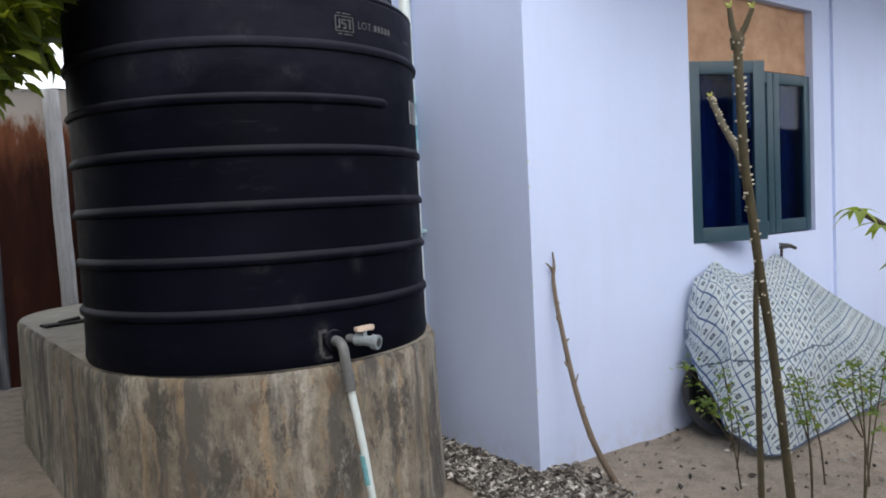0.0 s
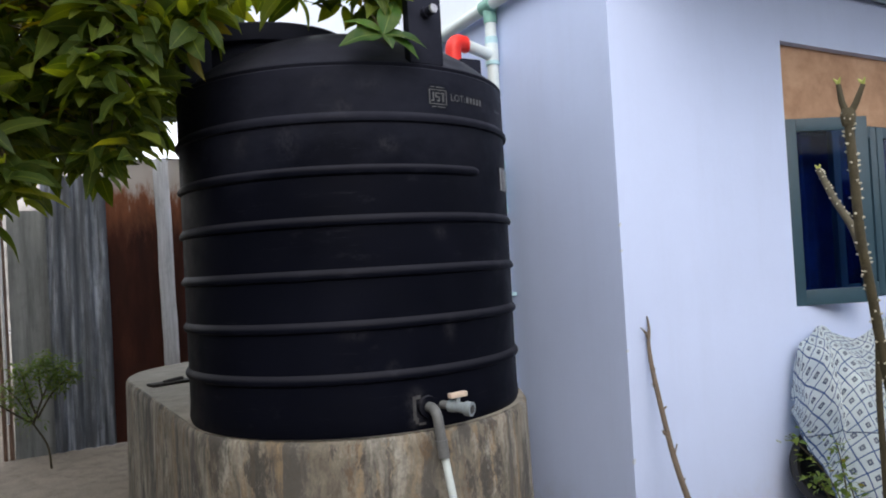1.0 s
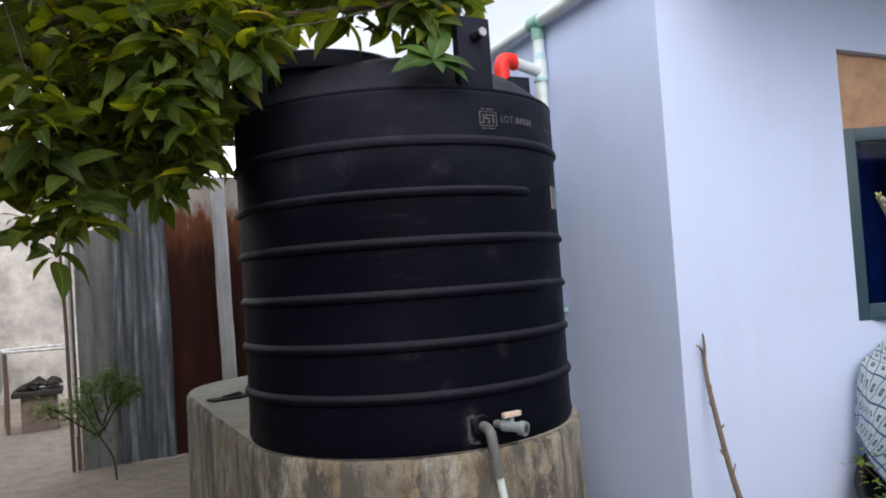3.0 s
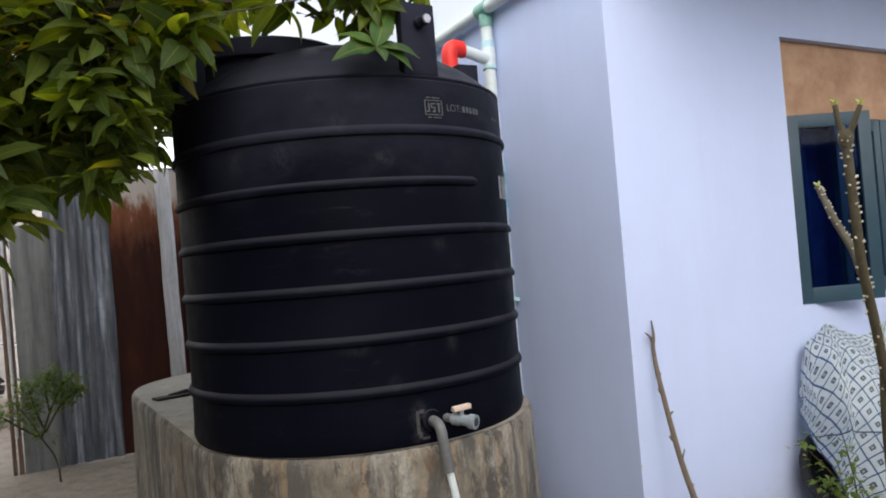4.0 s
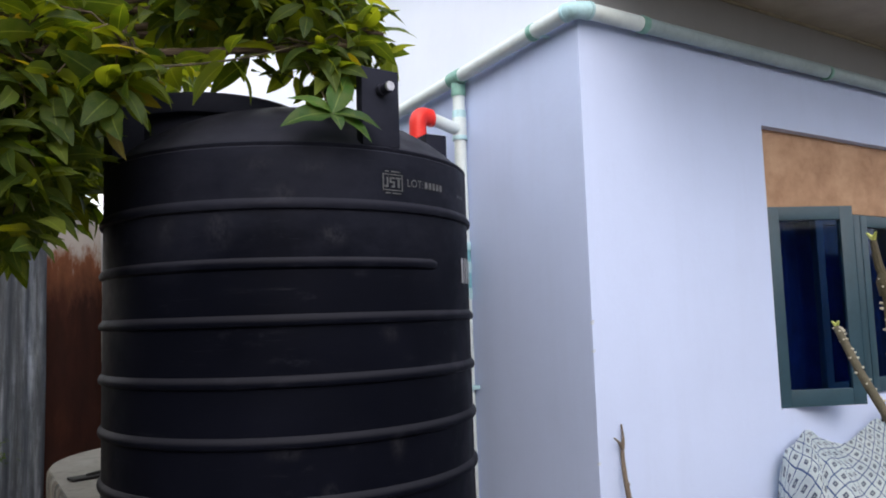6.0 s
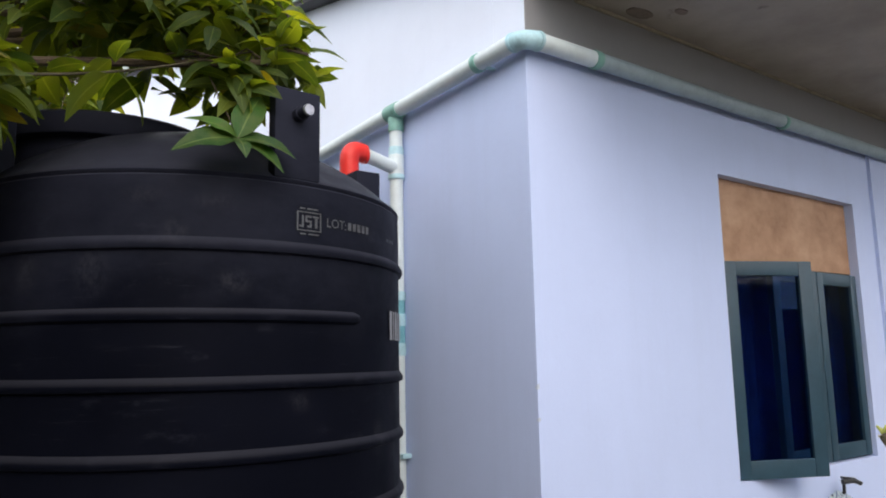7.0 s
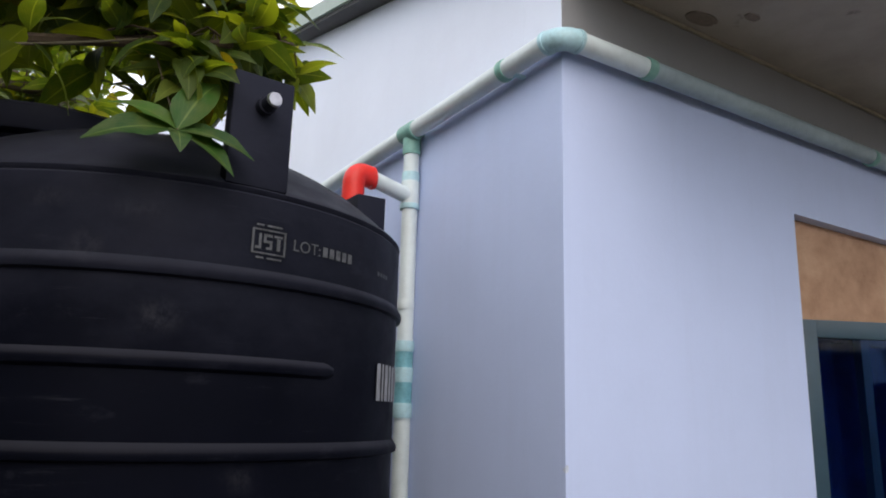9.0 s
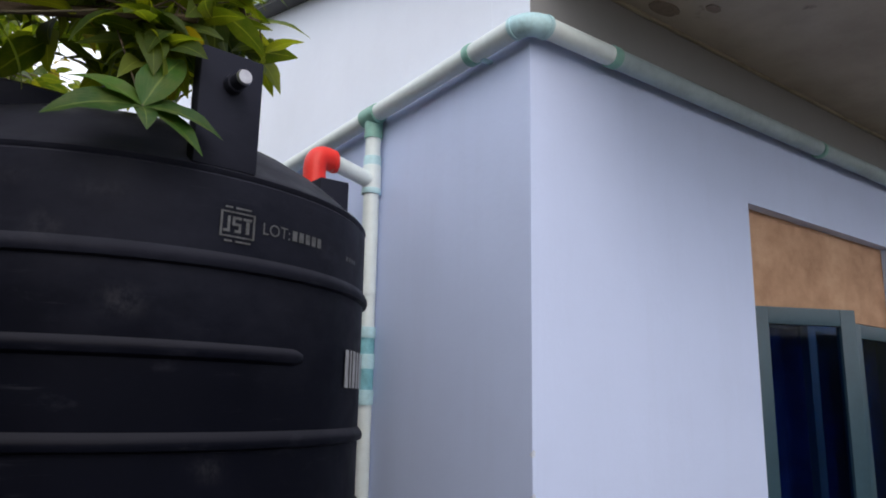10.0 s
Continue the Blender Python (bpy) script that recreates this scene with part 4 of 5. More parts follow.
def build_outlets():
    o = thing("outlet_pipe", "grey elbow outlet with white pipe running down the plinth", "pipe", on_tank(-91.5, 0.0, TR + 0.07))
    s, c = on_tank(-92.5, 0.853, TR - 0.02), on_tank(-92.5, 0.853, TR + 0.075)
    part("flange", tube([on_tank(-92.5, 0.853, TR - 0.004), on_tank(-92.5, 0.853, TR + 0.014)], [0.045, 0.042], 20), M_TANK, o)
    low = c + Vector((0.012, -0.012, -0.14))
    part("elbow", tube(bend(s, c, low, 0.045, 8), 0.021, 16), M_GREY, o)
    part("socket", tube([low + Vector((-0.002, 0.002, 0.02)), low + Vector((0.004, -0.004, -0.05))], [0.0245, 0.0225], 16), M_GREY, o)
    end = low + Vector((0.075, -0.03, -0.60))
    part("pipe", tube([low, low.lerp(end, 0.5) + Vector((0.004, -0.004, 0)), end], 0.0155, 14), M_PVC, o)
    part("sleeve", tube([low.lerp(end, 0.52), low.lerp(end, 0.72)], 0.0175, 14), M_CYAN, o, "turquoise solvent-stained sleeve")
    v = thing("valve", "blue-grey ball valve with beige handle on the tank outlet", "valve", on_tank(-84.5, 0.84, TR))
    a = on_tank(-88.0, 0.853, TR - 0.02)
    d = Vector((0.50, -0.86, -0.10)).normalized()
    part("nipple", tube([a, a + d * 0.05], 0.017, 16), M_GREY, v)
    part("body", tube([a + d * 0.045, a + d * 0.05, a + d * 0.075, a + d * 0.085, a + d * 0.11, a + d * 0.125, a + d * 0.127, a + d * 0.155], [0.018, 0.025, 0.025, 0.021, 0.021, 0.024, 0.029, 0.029], 18), M_VALVE, v)
    part("mouth", tube([a + d * 0.1545, a + d * 0.1565], [0.018, 0.017], 16), M_IRON, v)
    k = a + d * 0.09
    part("spindle", tube([k, k + Vector((0, 0, 0.042))], 0.011, 12), M_VALVE, v)
    m = Matrix.Translation(k + Vector((0, 0, 0.038))) @ Matrix.Rotation(radians(8), 4, "Z")
    part("handle", box(-0.042, 0.046, -0.013, 0.013, 0, 0.022, 0.007, m), M_KNOB, v, "beige plastic lever handle")


build_outlets()


# ---- fence of old sheets behind the tank ----
def corrugated(x0, x1, y, z0, z1, amp, pitch, lean=0.0):
    bm = bmesh.new()
    n = max(8, int((x1 - x0) / pitch * 10))
    cols = []
    for k in range(n + 1):
        x = x0 + (x1 - x0) * k / n
        w = amp * math.tanh(2.2 * math.sin(2 * math.pi * (x - x0) / pitch)) + 0.006 * noise.noise((x * 6, 0, y))
        cols.append([bm.verts.new((x + lean * z + 0.006 * noise.noise((x * 3, z * 2, 1)), y + w + 0.012 * noise.noise((x * 2, z * 1.5, 5)), z)) for z in np.linspace(z0, z1, 9)])
    for a, b in zip(cols, cols[1:]):
        for j in range(8):
            bm.faces.new((a[j], b[j], b[j + 1], a[j + 1]))
    bmesh.ops.solidify(bm, geom=bm.faces[:], thickness=0.0015)
    return bm


def build_fence():
    f = thing("sheet_fence", "makeshift fence of grey and rusted corrugated metal sheets", "fence", (-1.5, 4.45, 0))
    part("sheet", corrugated(-2.60, -2.31, 4.435, -0.01, 2.06, 0.002, 0.29), M_FLATZ, f, "plain flat grey metal sheet")
    part("sheet", corrugated(-2.345, -1.835, 4.45, 0.0, 2.36, 0.019, 0.125), M_ZINC, f, "weathered grey corrugated sheet")
    part("sheet", corrugated(-1.855, -0.87, 4.48, 0.0, 2.52, 0.006, 0.25), M_RUST, f, "deep red-brown rusted sheet flaking at the top")
    part("sheet", corrugated(-0.89, 0.0, 4.46, 0.0, 2.45, 0.010, 0.14), M_ZINC, f, "weathered grey corrugated sheet")
    strip = box(-0.066, 0.066, -0.012, 0.012, 0.0, 2.52, 0.006, pose(-1.335, 4.445, 0, 0, -0.7, 0))
    bmesh.ops.subdivide_edges(strip, edges=[e for e in strip.edges if abs(e.verts[0].co.z - e.verts[1].co.z) > 1], cuts=14)
    for v in strip.verts:
        v.co.x += 0.012 * noise.noise((0.3, 2.0, v.co.z * 1.7)) + 0.008 * noise.noise((v.co.x * 30, 4.0, v.co.z * 6))
    part("batten", strip, M_BATTEN, f, "flaking white batten")
    for x, dx, r in ((-2.625, 0.02, 0.018), (-2.672, 0.05, 0.016)):
        part("post", tube([(x, 4.45, -0.1), (x - 0.01, 4.46, 1.2), (x - dx, 4.45, 2.55)], [r, r * 0.95, r * 0.8], 10), M_POST, f)
    part("post", tube([(-2.645, 4.43, 0.3), (-2.66, 4.43, 2.4)], 0.012, 8), M_BATTEN, f)
    part("bar", tube([(-2.64, 4.475, 2.40), (-1.3, 4.515, 2.52), (0.0, 4.50, 2.46)], 0.022, 8), M_CHAR, f)
    far = box(-14, 6, 9.9, 10.15, -0.2, 3.2)
    # Unseen walls, added around the yard to cut low sky and darken reflections.
    for name, b in (("wall_unseen_west", (-5.2, -5.0, -4.4, 4.6, -0.2, 4.2)), ("wall_unseen_corner", (-5.2, -5.0, 4.6, 9.9, -0.2, 1.5)), ("wall_unseen_south", (-5.0, 11.0, -4.4, -4.2, -0.2, 2.4)), ("wall_unseen_east", (11.0, 11.2, -4.4, 3.0, -0.2, 3.4))):
        solid(name, box(*b), M_BLOCKER, "plain dark wall added out of view to limit sky light", "wall", "structure", smooth=False)
    solid("wall_yard", far, M_OLD, "tall whitewashed yard wall blackened with mildew", "wall", "structure", smooth=False)


build_fence()


# ---- corner of the yard beyond the fence ----
def build_yard():
    r = thing("rack", "thin rusty metal rack frame with a cloth hung on it", "rack", (-3.1, 7.05, 0))
    for x, y in ((-3.36, 6.98), (-2.45, 6.98), (-3.42, 7.5), (-2.5, 7.5)):
        part("leg", tube([(x, y, 0), (x + 0.01, y, 0.45), (x, y, 0.92)], [0.022, 0.019, 0.018], 8), M_POST, r)
    for a, b in (((-3.40, 6.98, 0.92), (-2.42, 6.98, 0.905)), ((-3.45, 7.5, 0.92), (-2.46, 7.5, 0.92)), ((-3.36, 6.95, 0.915), (-3.42, 7.53, 0.915))):
        part("bar", tube([a, b], 0.016, 8), M_BATTEN, r)
    bm = bmesh.new()
    rows = []
    for i in range(13):
        u = i / 12
        rows.append([bm.verts.new((-3.43 - 0.02 * math.sin(u * 9 + z * 3) - 0.03 * (0.92 - z), 6.96 + u * 0.34, 0.935 - 0.55 * w + 0.05 * u * w)) for w, z in ((0, .92), (.2, .8), (.5, .65), (.8, .5), (1, .4))])
    for a, b in zip(rows, rows[1:]):
        for k in range(4):
            bm.faces.new((a[k], b[k], b[k + 1], a[k + 1]))
    bmesh.ops.solidify(bm, geom=bm.faces[:], thickness=0.004)
    solid("hung_cloth", bm, M_CLOTH, "limp grey-white cloth hung over the rack", "cloth")
    h = thing("block_stand", "sooty masonry stand with a slab top", "stand", (-3.06, 7.15, 0))
    part("block", box(-3.23, -2.86, 7.0, 7.35, -0.02, 0.39, 0.012), M_BRICK, h)
    part("slab", box(-3.32, -2.80, 6.94, 7.40, 0.39, 0.45, 0.012), M_CHAR, h)
    heap = thing("ash_heap", "heap of charred husks and ash on the stand", "ash heap", (-3.03, 7.15, 0.45))
    rnd = random.Random(4)
    for k in range(26):
        x, y = rnd.uniform(-3.22, -2.84), rnd.uniform(7.0, 7.32)
        z = 0.45 + 0.12 * max(0, 1 - abs(x + 2.98) / 0.25) * rnd.random()
        part("husk", tube([(x - 0.06, y, z + 0.01), (x, y + 0.02, z + 0.035), (x + 0.06, y + rnd.uniform(-0.05, 0.05), z + 0.012)], [0.02, 0.035, 0.015], 6), M_CHAR, heap)


build_yard()


# ---- tarpaulin over a tub by the window wall ----
def build_tarp():
    top = curve_pts([(1.15, -0.05, 0.60), (1.208, -0.06, 0.84), (1.31, -0.07, 0.90), (1.426, -0.06, 0.95), (1.58, -0.075, 0.88), (1.741, -0.085, 0.85), (1.95, -0.07, 0.90), (2.146, -0.06, 0.935), (2.472, -0.06, 0.775), (3.03, -0.06, 0.473), (3.62, -0.06, 0.08)], 6)
    low = curve_pts([(1.115, -0.07, 0.49), (1.06, -0.15, 0.408), (1.04, -0.27, 0.265), (0.967, -0.40, 0.138), (0.99, -0.54, 0.03), (1.02, -0.67, 0.02), (1.35, -0.655, 0.02), (1.73, -0.64, 0.02), (2.42, -0.59, 0.02), (3.05, -0.45, 0.02), (3.66, -0.30, 0.02)], 6)
    nv = 40
    bm = bmesh.new()
    uv = bm.loops.layers.uv.new("UVMap")
    grid, tex = [], {}
    across, skew = 0.0, 0.28
    for i, (a, b) in enumerate(zip(top, low)):
        if i:
            across += 0.5 * ((a - top[i - 1]).length + (b - low[i - 1]).length)
        col, run, last = [], 0.0, None
        u = i / (len(top) - 1)
        for j in range(nv + 1):
            v = j / nv
            p = a.lerp(b, v)
            belly = min(1, 6 * u) * math.sin(math.pi * v) * (0.10 + 0.10 * math.sin(min(u, 0.8) * 3.6))
            p += Vector((-0.25, -0.75, 0.55)).normalized() * belly
            crease = abs(math.sin(u * 19 + 1.1 * v + 0.8 * math.sin(v * 5)))
            fold = 0.040 * (crease - 0.6) * min(1, 3 * v) * math.sin(math.pi * min(1, 0.15 + u)) + 0.05 * noise.noise((u * 7, v * 3, 2)) * math.sin(math.pi * v) + 0.014 * noise.noise((u * 26, v * 11, 6))
            p += Vector((-0.2, -0.8, 0.5)) * fold
            p.z = max(p.z, 0.012)
            p.y = min(p.y, -0.03)
            w = bm.verts.new(p)
            if last is not None:
                run += (p - last).length
            last = p
            s0, s1 = across * 8.8 + 0.2 * math.sin(v * 4), run * 8.6
            tex[w] = (s0 * math.cos(skew) + s1 * math.sin(skew), s1 * math.cos(skew) - s0 * math.sin(skew))
            col.append(w)
        grid.append(col)
    for a, b in zip(grid, grid[1:]):
        for j in range(nv):
            f = bm.faces.new((a[j], a[j + 1], b[j + 1], b[j]))
            for lp in f.loops:
                lp[uv].uv = tex[lp.vert]
    bmesh.ops.solidify(bm, geom=bm.faces[:], thickness=0.003)
    seam_line = []
    for k, c in enumerate(grid[4:46:2]):
        w = min(c, key=lambda q: abs(q.co.z - (0.36 + 0.10 * min(1, k / 5))))
        seam_line.append(w.co.copy() + Vector((-0.001, -0.003, 0.002)))
    hem_line = [c[-1].co.copy() + Vector((0, -0.002, 0.004)) for c in grid[::2]]
    tp = thing("tarpaulin", "crumpled white tarpaulin printed with blue diamonds draped by the wall", "tarpaulin", (2.0, -0.4, 0))
    part("sheet", bm, M_TARP, tp)
    part("hem", tube(hem_line, 0.0045, 7), M_HEM, tp, "blue rolled hem")
    part("seam", tube(seam_line, 0.0035, 6), M_HEM, tp, "stitched blue seam across the sheet")
    # tub leaning on the wall beneath
    m = Matrix.Translation((1.25, -0.20, 0.24)) @ Vector((-0.50, -0.60, 0.30)).to_track_quat("Z", "Y").to_matrix().to_4x4()
    bm = lathe([(0.13, -0.14), (0.15, -0.13), (0.215, 0.05), (0.235, 0.055), (0.235, 0.07), (0.20, 0.07), (0.14, -0.11), (0.02, -0.115)], (0, 0), 48)
    low_z = min((m @ v.co).z for v in bm.verts)
    for v in bm.verts:
        v.co = m @ v.co - Vector((0, 0, low_z - 0.0))
    solid("tub", bm, M_TUB, "black rubber tub leaning under the tarpaulin", "tub")
    # garden tap on the wall
    g = thing("wall_tap", "small black tap on a pipe rising by the wall", "tap", (2.2, -0.09, 0.9))
    part("riser", tube([(2.15, -0.012, 0.86), (2.15, -0.05, 0.90), (2.15, -0.078, 0.93), (2.15, -0.08, 0.985)], 0.009, 10), M_IRON, g)
    part("spout", tube([(2.135, -0.08, 0.985), (2.20, -0.11, 0.990), (2.235, -0.13, 0.972)], [0.014, 0.013, 0.011], 12), M_IRON, g)
    part("lever", box(-0.014, 0.075, -0.009, 0.009, 0, 0.012, 0.003, pose(2.15, -0.08, 1.0, 0, 8, -20)), M_IRON, g)


build_tarp()

# ---- stick leaning on the wall ----
STICK_PTS = [(0.185, -0.335, -0.01), (0.112, -0.26, 0.20), (0.100, -0.16, 0.46), (0.108, -0.06, 0.81), (0.119, -0.025, 0.95), (0.125, -0.020, 1.01)]
stick = thing("stick", "dry forked brown stick leaning against the wall", "stick", (0.22, -0.36, 0))
part("branch", tube(curve_pts(STICK_PTS), [0.017 - 0.0003 * k for k in range(31)], 10), M_TWIG, stick)
part("fork", tube(curve_pts([(0.124, -0.020, 1.005), (0.134, -0.017, 1.045), (0.124, -0.020, 1.11)], 4), [0.010 - 0.0008 * k for k in range(9)], 8), M_TWIG, stick)
part("fork", tube(curve_pts([(0.123, -0.020, 1.005), (0.100, -0.026, 1.035), (0.062, -0.035, 1.06)], 4), [0.009 - 0.0008 * k for k in range(9)], 8), M_TWIG, stick)
part("fork", tube([(0.087, -0.165, 0.44), (0.115, -0.17, 0.52)], [0.006, 0.003], 6), M_TWIG, stick)
for q, d in (((0.094, -0.10, 0.66), (0.03, -0.01, 0.025)), ((0.096, -0.07, 0.777), (-0.022, -0.01, 0.02)), ((0.088, -0.13, 0.56), (-0.02, 0.0, 0.022)), ((0.10, -0.055, 0.84), (0.022, 0.0, 0.022)), ((0.092, -0.20, 0.34), (0.02, -0.01, 0.03)), ((0.10, -0.25, 0.22), (-0.018, 0.0, 0.025))):
    part("stub", tube([q, Vector(q) + Vector(d)], [0.0085, 0.004], 7), M_TWIG, stick)

# chips on the wall's edge
CHIP_Z = (1.434, 1.558, 0.42, 0.95)
for k, z in enumerate(CHIP_Z):
    size = 0.007 + 0.003 * (k % 3)
    bm = bmesh.new()
    loop = [bm.verts.new(p) for p in ((-0.0025, 0.010, z), (-0.003, 0.002, z + size * 0.8), (0.002, -0.003, z + size * 1.6), (0.011, -0.0025, z + size), (0.009, -0.003, z - size * 0.4), (-0.002, -0.002, z - size))]
    tip = bm.verts.new((0.0, 0.0, z + 0.002))
    for a, b in zip(loop, loop[1:] + loop[:1]):
        bm.faces.new((a, b, tip))
    solid("trim_chip", bm, M_CHIP, "small pale chip where paint has broken off the wall's edge", "trim", "structure", smooth=False)



# ---- leaves ----
def leaf_mesh(name, length, width, fold=0.16, droop=0.16, seg=7):
    """An ovate leaf along +x with a midrib fold and a drooping tip."""
    bm = bmesh.new()
    rows = []
    for k in range(seg + 1):
        u = k / seg
        w = width * 0.5 * (math.sin(math.pi * min(1, u ** 0.78 * 0.97 + 0.03)) ** 0.9 if 0 < u < 1 else 0.03)
        x, z = length * u, -droop * length * u * u + 0.06 * length * math.sin(math.pi * u)
        rows.append([bm.verts.new(p) for p in ((x, -w, z + fold * w), (x, -w * 0.5, z + fold * w * 0.45), (x, 0, z), (x, w * 0.5, z + fold * w * 0.45), (x, w, z + fold * w + 0.14 * w * math.sin(11 * u)))])
    uv = bm.loops.layers.uv.new("UVMap")
    for k, (a, b) in enumerate(zip(rows, rows[1:])):
        for j in range(4):
            f = bm.faces.new((a[j], b[j], b[j + 1], a[j + 1]))
            for lp, t in zip(f.loops, ((k, j), (k + 1, j), (k + 1, j + 1), (k, j + 1))):
                lp[uv].uv = (t[0] / seg, t[1] / 4)
    me = bpy.data.meshes.new(name)
    bm.to_mesh(me)
    bm.free()
    me.shade_smooth()
    return me


def leaf_pose(at, heading, pitch, twist, scale):
    return Matrix.Translation(at) @ Matrix.Rotation(heading, 4, "Z") @ Matrix.Rotation(pitch, 4, "Y") @ Matrix.Rotation(twist, 4, "X") @ Matrix.Scale(scale, 4)


def join_leaves(meshes, poses):
    verts, faces, uvs = [], [], []
    flat = [[c for d in me.uv_layers[0].data for c in d.uv] for me in meshes]
    for k, m in enumerate(poses):
        uvs += flat[k % len(meshes)]
        me = meshes[k % len(meshes)]
        base = len(verts)
        verts += [tuple(m @ v.co) for v in me.vertices]
        faces += [tuple(base + i for i in p.vertices) for p in me.polygons]
    me = bpy.data.meshes.new("foliage")
    me.from_pydata(verts, [], faces)
    me.uv_layers.new(name="UVMap").data.foreach_set("uv", uvs)
    me.shade_smooth()
    return me


def sprig(rnd, at, count, spread, lean=(0, 0, 0), size=1.0):
    """Poses of a whorl of leaves round the end of a twig."""
    out = []
    start = rnd.uniform(0, 6.28)
    for k in range(count):
        h = start + k * 2.4 + rnd.uniform(-0.3, 0.3)
        p = Vector(at) + Vector((math.cos(h), math.sin(h), 0)) * 0.012 + Vector((0, 0, -0.016 * k))
        out.append(leaf_pose(p, h, rnd.uniform(-0.55, 0.7) * spread + 0.05 * k, rnd.uniform(-0.95, 0.95), size * rnd.uniform(0.6, 1.3)))
    return out


# ---- tree over the tank ----
CLUMPS = [  # centre, half sizes, sprigs
    ((-2.55, 0.70, 2.22), (0.55, 0.50, 0.40), 75),
    ((-2.20, 0.50, 2.55), (0.42, 0.42, 0.38), 62),
    ((-2.85, 0.40, 2.75), (0.70, 0.60, 0.55), 55),
    ((-1.80, 0.75, 2.98), (0.50, 0.45, 0.28), 30),
    ((-1.30, 0.50, 2.92), (0.40, 0.36, 0.24), 26),
    ((-0.98, 0.28, 2.80), (0.20, 0.20, 0.16), 11),
    ((-2.05, 1.75, 3.20), (0.60, 0.60, 0.40), 30),
    ((-2.45, 1.80, 2.85), (0.60, 0.60, 0.60), 80),
    ((-2.20, 0.50, 3.30), (1.00, 0.70, 0.35), 22),
    ((-2.20, 0.30, 2.22), (0.14, 0.22, 0.30), 26),
    ((-2.05, 2.20, 2.50), (0.30, 0.40, 0.42), 50),
    ((-1.40, 2.45, 3.30), (0.40, 0.40, 0.42), 40),
    ((-2.20, 1.10, 2.45), (0.28, 0.35, 0.35), 45),
    ((-1.45, 0.25, 2.92), (0.42, 0.28, 0.14), 26),
    ((-1.15, 0.45, 3.10), (0.32, 0.30, 0.16), 15),
    ((-1.75, 2.60, 2.85), (0.80, 0.50, 0.32), 30),
    ((-1.75, 3.30, 3.60), (0.60, 0.40, 0.50), 40),
    ((-1.95, 0.25, 2.55), (0.22, 0.22, 0.20), 22),
    ((-2.00, 1.15, 2.30), (0.12, 0.30, 0.18), 22),
    ((-2.05, 3.20, 2.95), (0.50, 0.35, 0.42), 60),
    ((-1.28, 3.40, 3.75), (0.42, 0.40, 0.42), 40),
    ((-1.20, 0.12, 2.64), (0.14, 0.12, 0.09), 8),
    ((-2.62, 0.45, 1.95), (0.22, 0.25, 0.24), 20),
    # Out of view: crown clump added to shade the tank and plinth.
    ((-3.40, 0.60, 3.10), (0.80, 1.10, 0.80), 45),
    ((-2.70, 2.60, 3.40), (0.90, 0.70, 0.60), 35),
    # Also unseen, added overhead on the left for its shade.
    ((-3.00, -0.20, 3.60), (0.90, 0.70, 0.45), 30),
    ((-1.80, 1.85, 2.72), (0.50, 0.35, 0.24), 60),
    ((-1.35, 2.05, 2.80), (0.34, 0.30, 0.16), 18),
    ((-2.30, 1.35, 2.22), (0.24, 0.35, 0.26), 34),
    ((-0.93, 0.50, 2.98), (0.20, 0.25, 0.15), 10),
    ((-1.02, 0.55, 2.88), (0.22, 0.26, 0.11), 12),
    ((-1.75, 0.95, 3.10), (0.45, 0.35, 0.20), 24),
]


